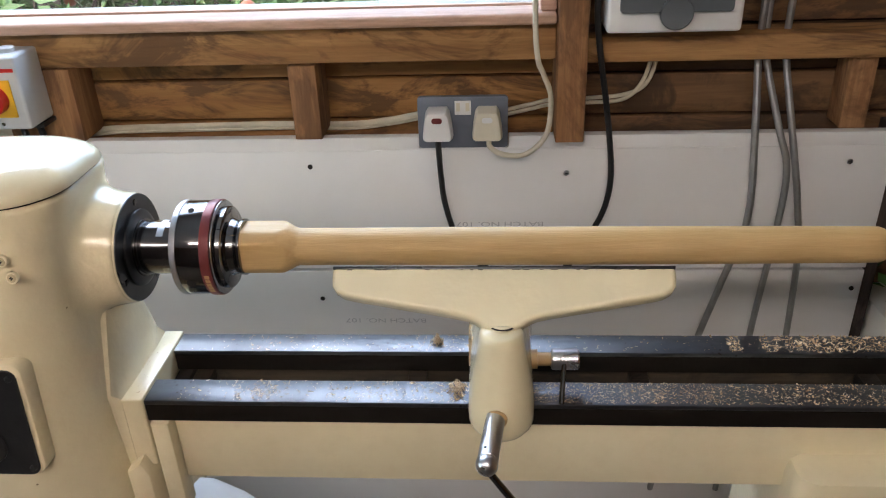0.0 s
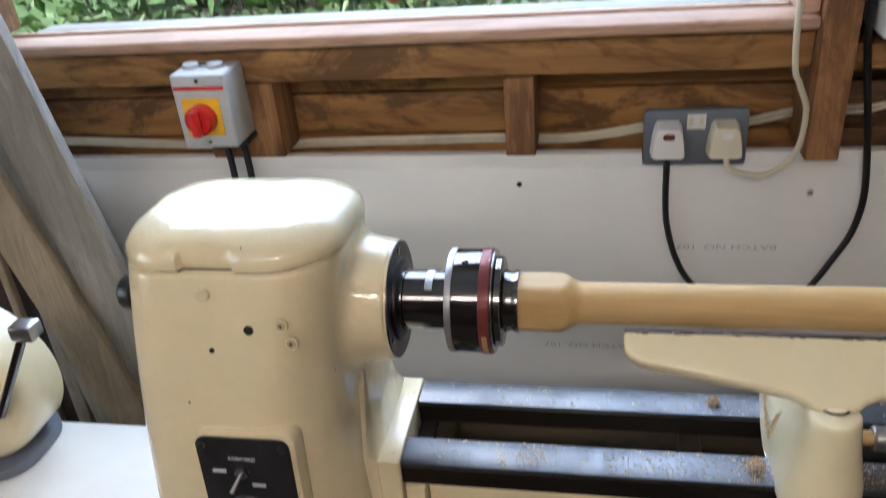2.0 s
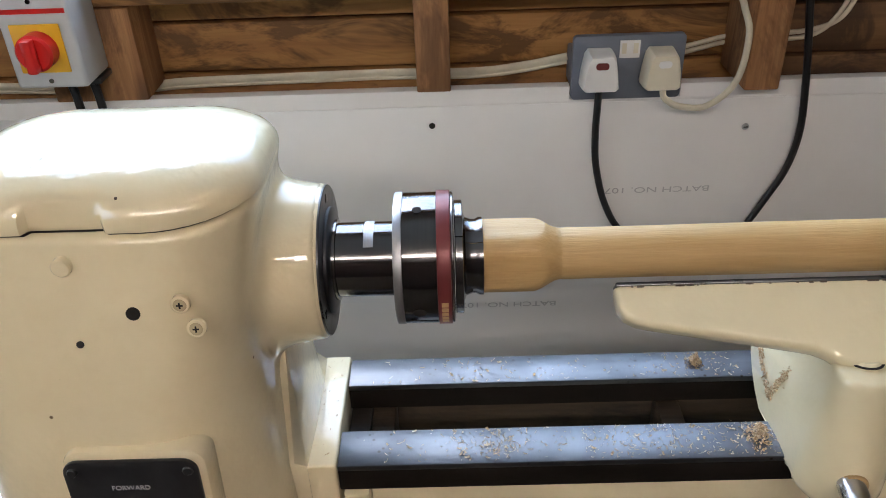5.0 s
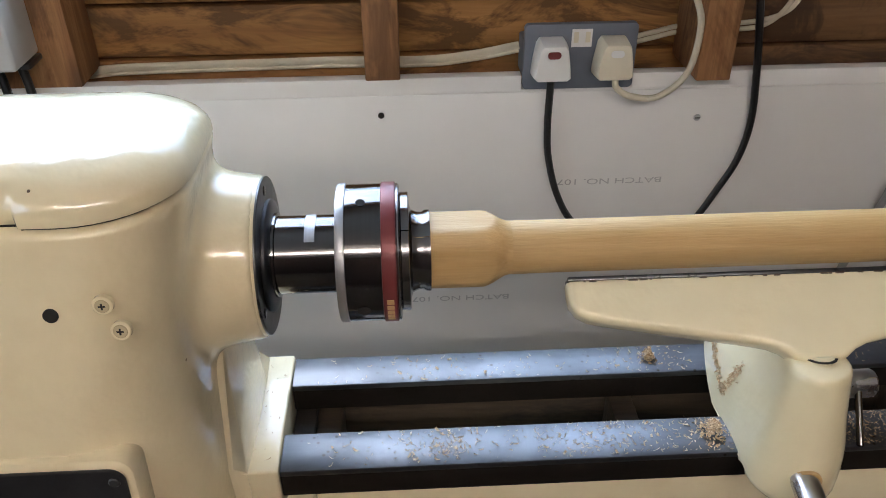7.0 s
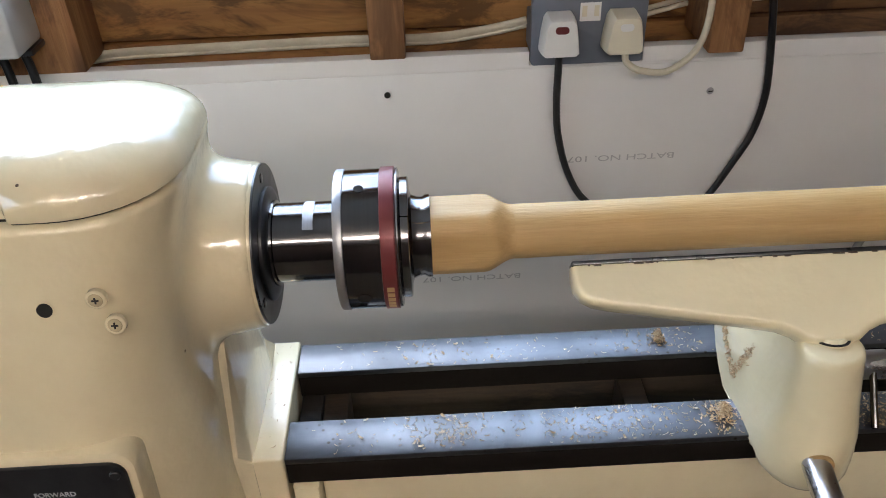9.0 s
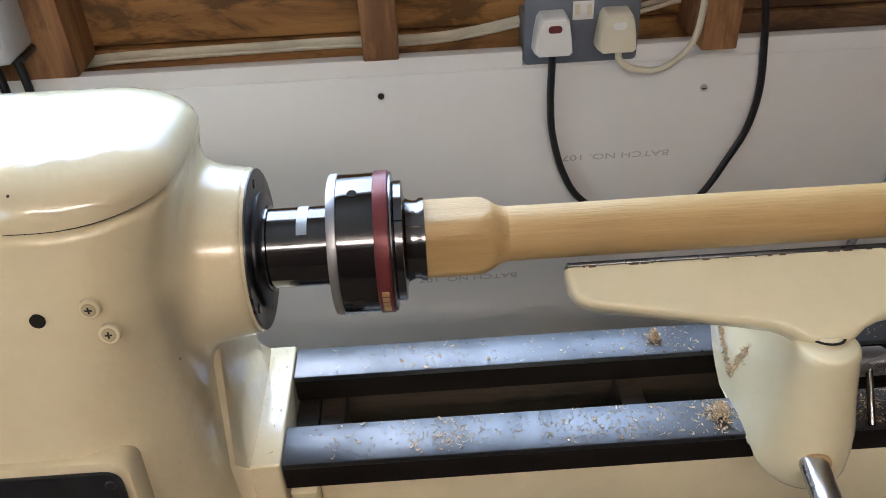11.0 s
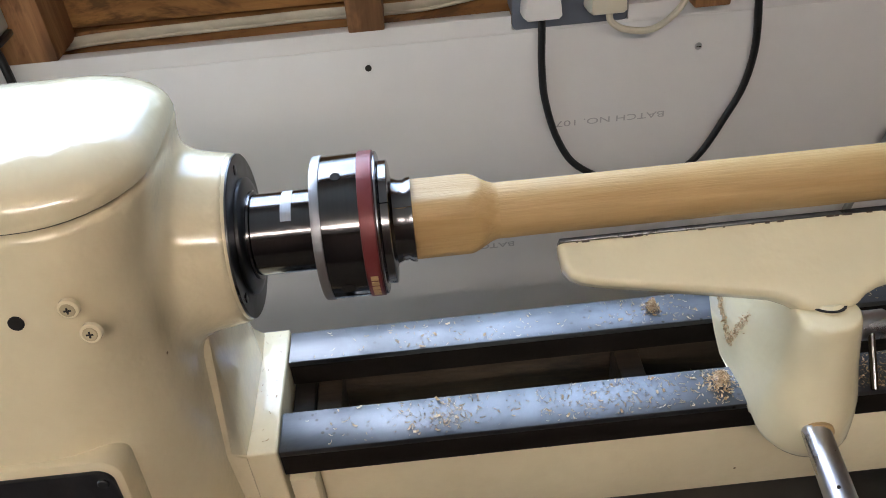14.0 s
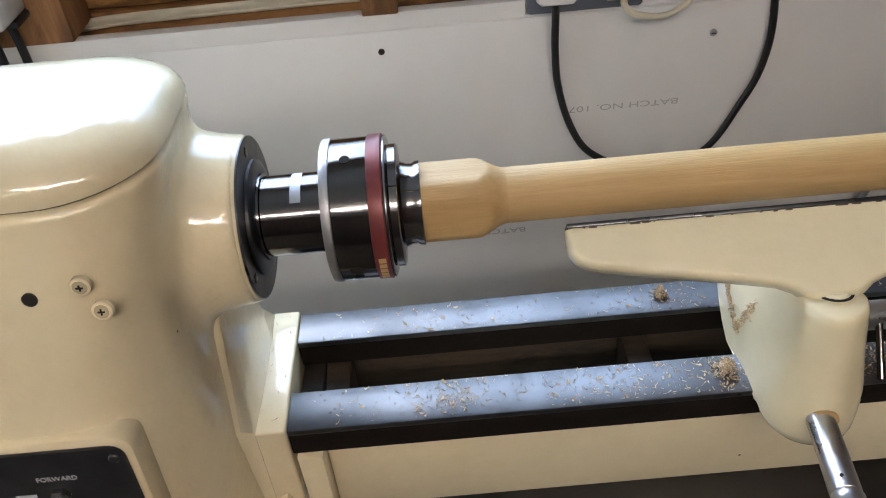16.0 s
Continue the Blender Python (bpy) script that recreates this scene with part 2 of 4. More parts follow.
# ---- shapes ----
def box(x0, x1, y0, y1, z0, z1, bevel=0.0, seg=2, bm=None):
    bm = bm or bmesh.new()
    r = bmesh.ops.create_cube(bm, size=1.0, matrix=Matrix.LocRotScale(((x0 + x1) / 2, (y0 + y1) / 2, (z0 + z1) / 2), None, (abs(x1 - x0), abs(y1 - y0), abs(z1 - z0))))
    if bevel:
        es = list({e for v in r["verts"] for e in v.link_edges})
        bmesh.ops.bevel(bm, geom=es, offset=bevel, segments=seg, profile=0.5, affect="EDGES")
    return bm


def loft(rings, cap=True, bm=None):
    """Skin over closed rings with the same number of points."""
    bm = bm or bmesh.new()
    vs = [[bm.verts.new(p) for p in r] for r in rings]
    k = len(vs[0])
    for a, b in zip(vs, vs[1:]):
        for i in range(k):
            bm.faces.new((a[i], a[(i + 1) % k], b[(i + 1) % k], b[i]))
    if cap:
        bm.faces.new(vs[0][::-1])
        bm.faces.new(vs[-1])
    bmesh.ops.recalc_face_normals(bm, faces=bm.faces[:])
    return bm


def turned(profile, cy=0.0, cz=0.0, seg=64, bm=None):
    """A solid turned about a line along x; profile: (x, radius) rows."""
    return loft([[(x, cy + max(r, 1e-4) * math.cos(2 * math.pi * i / seg), cz + max(r, 1e-4) * math.sin(2 * math.pi * i / seg)) for i in range(seg)] for x, r in profile], True, bm)


def disc_y(cx, cz, y0, y1, r, seg=24, bm=None, bevel=0.0):
    """A short round solid with its axis along y."""
    rows = [(y0, r - bevel), (y0 + math.copysign(bevel, y1 - y0), r), (y1, r)] if bevel else [(y0, r), (y1, r)]
    return loft([[(cx + rr * math.cos(2 * math.pi * i / seg), y, cz + rr * math.sin(2 * math.pi * i / seg)) for i in range(seg)] for y, rr in rows], True, bm)


def rod(a, b, ra, rb=None, seg=20, ends=0.3, bm=None):
    """A straight rod from a to b, its ends slightly rounded."""
    rb = ra if rb is None else rb
    a, b = Vector(a), Vector(b)
    d = (b - a).normalized()
    u = d.orthogonal().normalized()
    w = d.cross(u)
    ln = (b - a).length
    e = min(ra, rb, ln / 3) * ends
    rows = [(0, ra - e), (e, ra), (ln - e, rb), (ln, rb - e)]
    return loft([[tuple(a + d * t + u * (r * math.cos(2 * math.pi * i / seg)) + w * (r * math.sin(2 * math.pi * i / seg))) for i in range(seg)] for t, r in rows], True, bm)


def spline(pts, steps=8):
    out = []
    p = [Vector(q) for q in pts]
    p = [p[0] * 2 - p[1]] + p + [p[-1] * 2 - p[-2]]
    for i in range(1, len(p) - 2):
        for s in range(steps):
            t = s / steps
            a, b, c, d = p[i - 1], p[i], p[i + 1], p[i + 2]
            out.append(0.5 * ((2 * b) + (c - a) * t + (2 * a - 5 * b + 4 * c - d) * t * t + (3 * b - a - 3 * c + d) * t ** 3))
    return out + [p[-2]]


def tube(pts, r, seg=10, steps=8, flat=1.0, bm=None):
    """A bent cable through the points."""
    path = spline(pts, steps)
    rings = []
    up = Vector((0, 1, 0))
    for i, q in enumerate(path):
        d = (path[min(i + 1, len(path) - 1)] - path[max(i - 1, 0)]).normalized()
        u = (up - d * up.dot(d))
        u = u.normalized() if u.length > 1e-3 else d.orthogonal().normalized()
        w = d.cross(u)
        rings.append([tuple(q + u * (r * flat * math.cos(2 * math.pi * k / seg)) + w * (r * math.sin(2 * math.pi * k / seg))) for k in range(seg)])
    return loft(rings, True, bm)


def prism(outline, y0, y1, bevel=0.0, seg=2):
    """An outline in x and z, pulled from y0 to y1."""
    bm = bmesh.new()
    a = [bm.verts.new((x, y0, z)) for x, z in outline]
    f = bm.faces.new(a)
    r = bmesh.ops.extrude_face_region(bm, geom=[f])
    bmesh.ops.translate(bm, verts=[v for v in r["geom"] if isinstance(v, bmesh.types.BMVert)], vec=(0, y1 - y0, 0))
    bmesh.ops.recalc_face_normals(bm, faces=bm.faces[:])
    if bevel:
        es = [e for e in bm.edges if abs(e.verts[0].co.y - e.verts[1].co.y) < 1e-6]
        bmesh.ops.bevel(bm, geom=es, offset=bevel, segments=seg, profile=0.5, affect="EDGES")
    return bm


def rrect(x0, x1, y0, y1, r, z, seg=10):
    """A rounded rectangle at height z; r: one radius or four (front left, front right, back right, back left)."""
    rs = r if isinstance(r, tuple) else (r,) * 4
    out = []
    for (cx, cy, a0), rr in zip(((x0, y0, 180), (x1, y0, 270), (x1, y1, 0), (x0, y1, 90)), rs):
        ox = cx + (rr if cx == x0 else -rr)
        oy = cy + (rr if cy == y0 else -rr)
        for i in range(seg + 1):
            a = radians(a0 + 90 * i / seg)
            out.append((ox + rr * math.cos(a), oy + rr * math.sin(a), z))
    return out


def finish(name, bm, material, sharp=35):
    me = bpy.data.meshes.new(name)
    for f in bm.faces:
        f.smooth = True
    for e in bm.edges:
        if len(e.link_faces) == 2 and e.calc_face_angle(0) > radians(sharp):
            e.smooth = False
    bm.to_mesh(me)
    bm.free()
    me.materials.append(material)
    return me


def origin_of(ob):
    o = Vector((0, 0, 0))
    while ob:
        o += Vector(ob.location)
        ob = ob.parent
    return o


SHIFT = Vector((0, 0, 0))   # where the lathe's bed stands against the plan


def thing(name, at, label, category, group="", kind=""):
    e = new(name)
    e.location = Vector(at) + SHIFT
    e.empty_display_size = 0.02
    return tagged(e, label, category, group, kind)


def part(name, bm, material, parent, label="", sharp=35):
    bmesh.ops.translate(bm, verts=bm.verts[:], vec=SHIFT - origin_of(parent))
    ob = new(name, finish(name, bm, material, sharp))
    ob.parent = parent
    return tagged(ob, label)


def solid(name, bm, material, label, category, kind="", group="", sharp=35, at=None):
    """A top-level thing made of one mesh."""
    if at is None:
        cs = [v.co for v in bm.verts]
        at = ((min(c.x for c in cs) + max(c.x for c in cs)) / 2, (min(c.y for c in cs) + max(c.y for c in cs)) / 2, min(c.z for c in cs))
    bmesh.ops.translate(bm, verts=bm.verts[:], vec=-Vector(at))
    ob = new(name, finish(name, bm, material, sharp))
    ob.location = Vector(at) + SHIFT
    return tagged(ob, label, category, group, kind)


def words(name, text, size, at, rot, material, parent, label="", wide=0.0):
    cu = bpy.data.curves.new(name, "FONT")
    cu.body, cu.size, cu.extrude = text, size, 0.0002
    cu.align_x, cu.align_y = "CENTER", "CENTER"
    tmp = bpy.data.objects.new(name, cu)
    scene.collection.objects.link(tmp)
    bpy.context.view_layer.update()
    me = bpy.data.meshes.new_from_object(tmp.evaluated_get(bpy.context.evaluated_depsgraph_get()))
    bpy.data.objects.remove(tmp)
    if wide:
        xs = [v.co.x for v in me.vertices]
        me.transform(Matrix.Diagonal((wide / (max(xs) - min(xs)), 1, 1, 1)))
    me.materials.clear()
    me.materials.append(material)
    ob = new(name, me)
    ob.parent = parent
    ob.matrix_basis = Matrix.Translation(SHIFT - origin_of(parent)) @ Matrix.Translation(at) @ Euler([radians(a) for a in rot]).to_matrix().to_4x4()
    return tagged(ob, label)


def cast(name, pieces, voxel, material, parent, keep, rounds=8):
    """Fuses overlapping solids into one casting with soft fillets; keep(co) marks the crisp edges."""
    me = bpy.data.meshes.new(name)
    big = bmesh.new()
    for bm in pieces:
        tmp = bpy.data.meshes.new(name)
        bm.to_mesh(tmp)
        bm.free()
        big.from_mesh(tmp)
        bpy.data.meshes.remove(tmp)
    bmesh.ops.triangulate(big, faces=[f for f in big.faces if len(f.verts) > 4])
    big.to_mesh(me)
    big.free()
    ob = bpy.data.objects.new(name, me)
    scene.collection.objects.link(ob)
    md = ob.modifiers.new("fuse", "REMESH")
    md.mode, md.voxel_size = "VOXEL", voxel
    bpy.context.view_layer.update()
    fused = bpy.data.meshes.new_from_object(ob.evaluated_get(bpy.context.evaluated_depsgraph_get()))
    bpy.data.objects.remove(ob)
    bm = bmesh.new()
    bm.from_mesh(fused)
    soft = [v for v in bm.verts if not keep(v.co)]
    for _ in range(rounds):
        bmesh.ops.smooth_vert(bm, verts=soft, factor=0.5, use_axis_x=True, use_axis_y=True, use_axis_z=True)
    return part(name, bm, material, parent, "", 60)


# ---- the shed ----
AX = 1.112          # height of the spindle line
BED = 0.958         # top of the bed
WX0, WX1, WZ0, WZ1 = -0.86, 0.40, 1.2505, 2.02   # window opening


def structure(name, bm, material, label, category):
    return solid(name, bm, material, label, category, "structure")


structure("floor", box(-2.3, 2.6, -2.6, 0.75, -0.1, 0.0), CONCRETE, "dusty brown concrete workshop floor", "floor")
structure("ceiling", box(-2.3, 2.6, -2.6, 0.75, 2.35, 2.43), CEILING, "pale painted board ceiling", "ceiling")
# Unseen wall; its dark colour is chosen to dim steel reflections and bounce.
structure("wall_south", box(-2.3, 2.6, -2.7, -2.6, 0, 2.35), FENCE, "plain unseen shed wall, dark to deepen reflections", "wall")
west = thing("wall_west", (-2.35, -0.9, 0), "timber end wall with a daylight opening", "wall", kind="structure")
for y0, y1, z0, z1 in ((-2.6, -1.75, 0, 2.35), (-0.45, 0.75, 0, 2.35), (-1.749, -0.451, 0, 0.95), (-1.749, -0.451, 2.05, 2.35)):
    part("panel", box(-2.4, -2.3, y0, y1, z0, z1), PINE, west)
structure("wall_east", box(2.6, 2.7, -2.6, 0.75, 0, 2.35), PINE, "plain timber end wall", "wall")

north = thing("wall_north", (0, 0.62, 0), "timber framed shed wall with brown cladding boards", "wall", kind="structure")
part("cladding", box(-2.3, 2.6, 0.60, 0.64, 0, 0.60), PINE_DARK, north)
part("backing", box(-2.3, 2.6, 0.606, 0.64, 0.601, 1.1985), FENCE, north)
part("backing", box(WX1 + 0.02, 2.6, 0.606, 0.64, 1.199, 2.35), FENCE, north)
for z0, z1 in ((0.604, 0.745), (0.749, 0.893), (0.897, 1.056), (1.060, 1.128), (1.132, 1.205)):
    part("board", box(-2.3, 0.428, 0.575, 0.60, z0, z1, 0.004), PINE_DARK, north)
    part("board", box(0.430, 2.6, 0.575, 0.60, z0, z1, 0.004), PINE_SHADE, north, "cladding board with shade in its dark brown")
part("board", box(-2.3, WX0 - 0.04, 0.575, 0.60, 1.209, 2.35), PINE_DARK, north)
part("board", box(WX1 + 0.02, 2.6, 0.575, 0.60, 1.209, 1.40, 0.004), PINE_SHADE, north)
part("board", box(WX1 + 0.02, 2.6, 0.575, 0.60, 1.404, 1.62, 0.004), PINE_SHADE, north)
part("board", box(WX1 + 0.02, 2.6, 0.575, 0.60, 1.624, 2.35, 0.004), PINE_SHADE, north)
part("board", box(WX0 - 0.04, WX1 + 0.02, 0.575, 0.60, WZ1 + 0.02, 2.35, 0.004), PINE_DARK, north)
part("rail", box(-1.2, 0.404, 0.497, 0.575, 1.175, 1.232, 0.003), PINE, north, "knotty pine rail under the window")
part("rail", box(0.452, 1.6, 0.505, 0.575, 1.166, 1.205, 0.003), PINE, north, "split stained pine rail")
part("stud", box(-0.018, 0.027, 0.497, 0.575, 1.049, 1.172, 0.002), PINE_Z, north)
part("stud", box(0.405, 0.450, 0.468, 0.575, 1.049, 2.35, 0.003), PINE_Z, north, "stout knotty pine upright")
part("stud", box(-0.93, -0.885, 0.497, 0.575, 0.0, 2.35, 0.003), PINE_Z, north)
part("stud", box(0.86, 0.90, 0.52, 0.575, 1.049, 1.165, 0.002), PINE_Z, north)

win = thing("window_1", (-0.23, 0.56, WZ0), "timber shed window with a pale planed sill", "window", kind="structure")
sill = part("window_sill", box(WX0 - 0.02, 0.403, 0.474, 0.540, 1.2325, 1.250, 0.005, 3), PINE_SILL, win, "pale planed wooden sill")
part("window_frame", box(WX0 - 0.02, WX1, 0.541, 0.60, 1.21, 1.2435, 0.003), PINE, win, "stained wooden bottom frame")
part("bead", box(WX0, WX1 - 0.02, 0.566, 0.577, 1.2438, 1.2475, 0.001), PINE_SILL, win, "thin mossy glazing bead")
part("window_frame", box(WX1 - 0.022, WX1 + 0.003, 0.49, 0.60, 1.2505, WZ1, 0.003), PINE_SILL, win)
part("window_frame", box(WX0 - 0.03, WX0 + 0.01, 0.50, 0.60, 1.2505, WZ1, 0.003), PINE_Z, win)
part("window_frame", box(WX0 - 0.03, WX1 + 0.003, 0.50, 0.60, WZ1, WZ1 + 0.04, 0.003), PINE, win)
part("outer_sill", box(WX0 - 0.02, WX1, 0.642, 0.72, 1.20, 1.228, 0.004), STONE, win, "weathered grey outer sill")
pane = part("pane", box(WX0 + 0.008, WX1 - 0.02, 0.578, 0.582, 1.2435, WZ1 + 0.004), GLASS, win)
pane.visible_shadow = False
win = thing("window_2", (-2.35, -1.1, 0.95), "plain glazed window in the end wall", "window", kind="structure")
pane = part("pane", box(-2.352, -2.348, -1.748, -0.452, 0.952, 2.048), GLASS, win)
pane.visible_shadow = False

# white sheet lining, cut out under the socket
sheet = thing("wall_lining", (0.1, 0.51, 0), "white plastic sheet lining screwed to the wall", "wall lining", kind="structure")
part("sheet", box(-0.84, 0.945, 0.5, 0.518, 0.804, 1.0267, 0.0002), BOARD, sheet)
part("edge_strip", prism([(-0.84, 1.0268), (0.945, 1.0268), (0.945, 1.05), (0.3325, 1.05), (0.3325, 1.0315), (0.185, 1.0315), (0.185, 1.05), (-0.84, 1.05)], 0.5003, 0.518, 0.0002), BOARD, sheet)
part("sheet", box(-0.84, 0.945, 0.5, 0.518, 0.545, 0.7985, 0.0015), BOARD, sheet)
part("sheet", box(-0.84, 0.945, 0.5, 0.518, 0.02, 0.541, 0.0015), BOARD, sheet)
for hx, hz in ((0.0, 1.0), (-0.006, 0.741), (0.929, 0.763), (-0.42, 0.741)):
    part("screw_hole", disc_y(hx, hz, 0.4985, 0.5005, 0.0042, 16), HOLE, sheet)
for hx, hz in ((0.428, 0.985), (0.88, 1.0)):
    sc = part("screw", disc_y(hx, hz, 0.498, 0.5005, 0.0048, 16, None, 0.001), CHROME, sheet)
    part("slot", box(hx - 0.003, hx + 0.003, 0.4972, 0.4982, hz - 0.0006, hz + 0.0006), HOLE, sc)
words("printed_text", "BATCH NO. 107", 0.0125, (0.318, 0.4992, 0.8915), (90, 180, 0), INK, sheet, "faded upside-down grey print", 0.149)
words("printed_text", "BATCH NO. 107", 0.0125, (0.108, 0.4992, 0.694), (90, 180, 0), INK, sheet, "faded upside-down grey print", 0.149)
structure("trim", box(0.947, 0.957, 0.485, 0.574, 0.0, 1.049, 0.002), FENCE, "dark timber edge post beside the lining", "post")

# ---- fluorescent lamp on the ceiling ----
lamp = thing("ceiling_light", (0.1, LAMP_Y, LAMP_Z), "twin tube fluorescent batten lamp on the ceiling", "lamp")
part("housing", box(-1.05, 1.05, LAMP_Y - 0.05, LAMP_Y + 0.05, LAMP_Z + 0.03, 2.35, 0.006), WHITE_PAINT, lamp)
for dy in (-0.055, 0.055):
    part("tube", turned([(-1.0, 0.013), (1.0, 0.013)], LAMP_Y + dy, LAMP_Z, 16), TUBE_GLOW, lamp, "lit fluorescent tube")

# ---- lathe ----
SHIFT = Vector((0.003, 0, 0))
lathe = thing("wood_lathe", (-0.2, 0, 0), "cream enamelled cast iron wood turning lathe with steel bed", "lathe")
HEAD = [  # height, left, right, front, back
    (0.00, -0.395, -0.055, -0.205, 0.16), (0.30, -0.372, -0.07, -0.186, 0.14), (0.60, -0.348, -0.082, -0.169, 0.12),
    (0.80, -0.331, -0.104, -0.159, 0.105), (0.93, -0.318, -0.110, -0.152, 0.095), (1.00, -0.312, -0.1125, -0.147, 0.088), (1.05, -0.308, -0.1145, -0.1425, 0.083),
    (1.10, -0.305, -0.116, -0.1335, 0.078), (1.14, -0.303, -0.112, -0.1245, 0.074), (1.17, -0.301, -0.108, -0.117, 0.070), (1.19, -0.300, -0.104, -0.1115, 0.067), (1.200, -0.299, -0.102, -0.1085, 0.064), (1.2035, -0.296, -0.1045, -0.1055, 0.061)]
BOSS = [(-0.19, 0.112), (-0.155, 0.099), (-0.142, 0.087), (-0.131, 0.0775), (-0.121, 0.0708), (-0.111, 0.0665), (-0.101, 0.0638), (-0.091, 0.0617), (-0.081, 0.0599), (-0.0745, 0.0588)]
web = []
for x, front, back, z0, z1 in ((-0.18, -0.118, 0.080, 0.985, 1.08), (-0.145, -0.098, 0.076, 0.982, 1.08), (-0.125, -0.080, 0.071, 0.976, 1.075), (-0.110, -0.0705, 0.0670, 0.966, 1.068), (-0.0975, -0.0685, 0.0655, 0.9600, 0.9604)):
    web.append([(x, front, 0.78), (x, back, 0.78), (x, back, z0), (x, back * 0.5, z1), (x, front * 0.42, z1), (x, front, z0)])
web = loft(web)
head = loft([rrect(a, b, c, d, (0.045, 0.058 + 0.020 * min(1, max(0, (1.14 - z) / 0.1)), 0.05, 0.05), z) for z, a, b, c, d in HEAD])
body = cast("headstock", [head, turned(BOSS, 0.0, AX, 96)], 0.004, CREAM, lathe, lambda c: c.z > 1.197 or c.x > -0.081 or c.z < 0.02, 16)
bmesh.ops.bevel(web, geom=web.edges[:], offset=0.0016, segments=2, affect="EDGES")
part("gusset", web, CREAM, lathe, "", 30)


def lid_ring(z, front, back, side, lip=0.0):
    """A level of the lid; the lip stands out in front but for a gap in its middle."""
    k = max(0.02, 0.055 - side * 0.6)
    ring = rrect(-0.302 + side, -0.1000 - side, -0.108 + front, 0.062 - back, (k, k + 0.008, k, k), z)
    n = len(ring) // 4
    ax, bx = ring[n - 1][0], ring[n][0]
    y = ring[n][1]
    cut = [(x, y + (lip if -0.232 < x < -0.184 else 0.0), z) for x in (-0.2335, -0.2305, -0.222, -0.195, -0.1865, -0.1825)]
    return ring[:n] + cut + ring[n:]


lid = part("lid", loft([lid_ring(1.2038, 0.012, 0.012, 0.012, 0.0), lid_ring(1.2051, 0.004, 0.004, 0.004, 0.003), lid_ring(1.2060, 0.0, 0.0, 0.0, 0.006), lid_ring(1.2113, 0.0, 0.003, 0.0, 0.006), lid_ring(1.2167, 0.002, 0.009, 0.0015, 0.0055), lid_ring(1.2217, 0.006, 0.017, 0.005, 0.003), lid_ring(1.2258, 0.0105, 0.025, 0.009), lid_ring(1.2295, 0.017, 0.034, 0.0155), lid_ring(1.2322, 0.025, 0.043, 0.024), lid_ring(1.2342, 0.035, 0.052, 0.035), lid_ring(1.2351, 0.047, 0.061, 0.048)]), CREAM, lathe, "", 50)
part("lid_seam", loft([lid_ring(z, 0.0032, 0.0032, 0.0032, 0.004) for z in (1.2034, 1.2058)]), HOLE, lathe, "dark seam under the lid")
for lx, ly, lz in ((-0.1235, -0.057, 1.2175), (-0.175, -0.098, 1.2235)):
    bm = bmesh.new()
    bmesh.ops.create_uvsphere(bm, u_segments=12, v_segments=8, radius=0.0017, matrix=Matrix.Translation((lx, ly, lz)))
    part("chip", bm, BARK, lid)

# bearing boss, flange and spindle nose
SHIFT = Vector((-0.0035, 0.001, 0))
part("boss_face", turned([(-0.074, 0.0580), (-0.0685, 0.0583), (-0.0670, 0.0575)], 0.0, AX, 96), CREAM, lathe)
flange = part("bearing_cover", turned([(-0.0671, 0.0570), (-0.0668, 0.0577), (-0.0657, 0.0577), (-0.0652, 0.057), (-0.0652, 0.0405), (-0.0648, 0.0411), (-0.0628, 0.0411), (-0.0618, 0.0401), (-0.0606, 0.0345), (-0.0606, 0.030)], 0.0, AX, 72), STEEL_BLACK, lathe, "dark oiled steel bearing cover")
for k in range(3):
    a = radians(80 + 120 * k)
    part("bolt", turned([(-0.0656, 0.0036), (-0.0646, 0.0036), (-0.0643, 0.003)], 0.0495 * math.cos(a), AX + 0.0495 * math.sin(a), 12), STEEL_DARK, flange)
nose = part("spindle", turned([(-0.0625, 0.0310), (-0.0585, 0.0308), (-0.0580, 0.0286), (-0.012, 0.0286)], 0.0, AX, 72), STEEL_DARK, lathe, "polished dark steel spindle nose")
fl = loft([[(x, 0.0289 * math.cos(a), AX + 0.0289 * math.sin(a)) for x in (-0.0375, -0.0302)] + [(x, 0.027 * math.cos(a), AX + 0.027 * math.sin(a)) for x in (-0.0302, -0.0375)] for a in [radians(66 + 6.4 * k) for k in range(11)]])
part("spanner_flat", fl, BRUSHED, nose, "pale worn spanner flat")
part("outboard_nut", turned([(-0.364, 0.010), (-0.363, 0.0170), (-0.360, 0.0190), (-0.350, 0.0195), (-0.348, 0.0170), (-0.345, 0.0170), (-0.343, 0.0200), (-0.322, 0.0215), (-0.27, 0.0215)], 0.0, AX, 32), BLACK_PLASTIC, lathe, "black outboard spindle nut")

# chuck
chuck = thing("lathe_chuck", (0.0, 0, AX), "steel scroll chuck with a dark red ring on the spindle", "lathe chuck")
part("back_ring", turned([(-0.0145, 0.0415), (-0.0145, 0.0498), (-0.0135, 0.0505), (-0.0085, 0.0505), (-0.0082, 0.0498)], 0, AX, 96), BRUSHED, chuck, "brushed bright back ring")
drum = part("body", turned([(-0.0081, 0.0498), (-0.0075, 0.0500), (0.0165, 0.0500), (0.0165, 0.0481)], 0, AX, 96), STEEL_DARK, chuck, "polished dark steel chuck body")
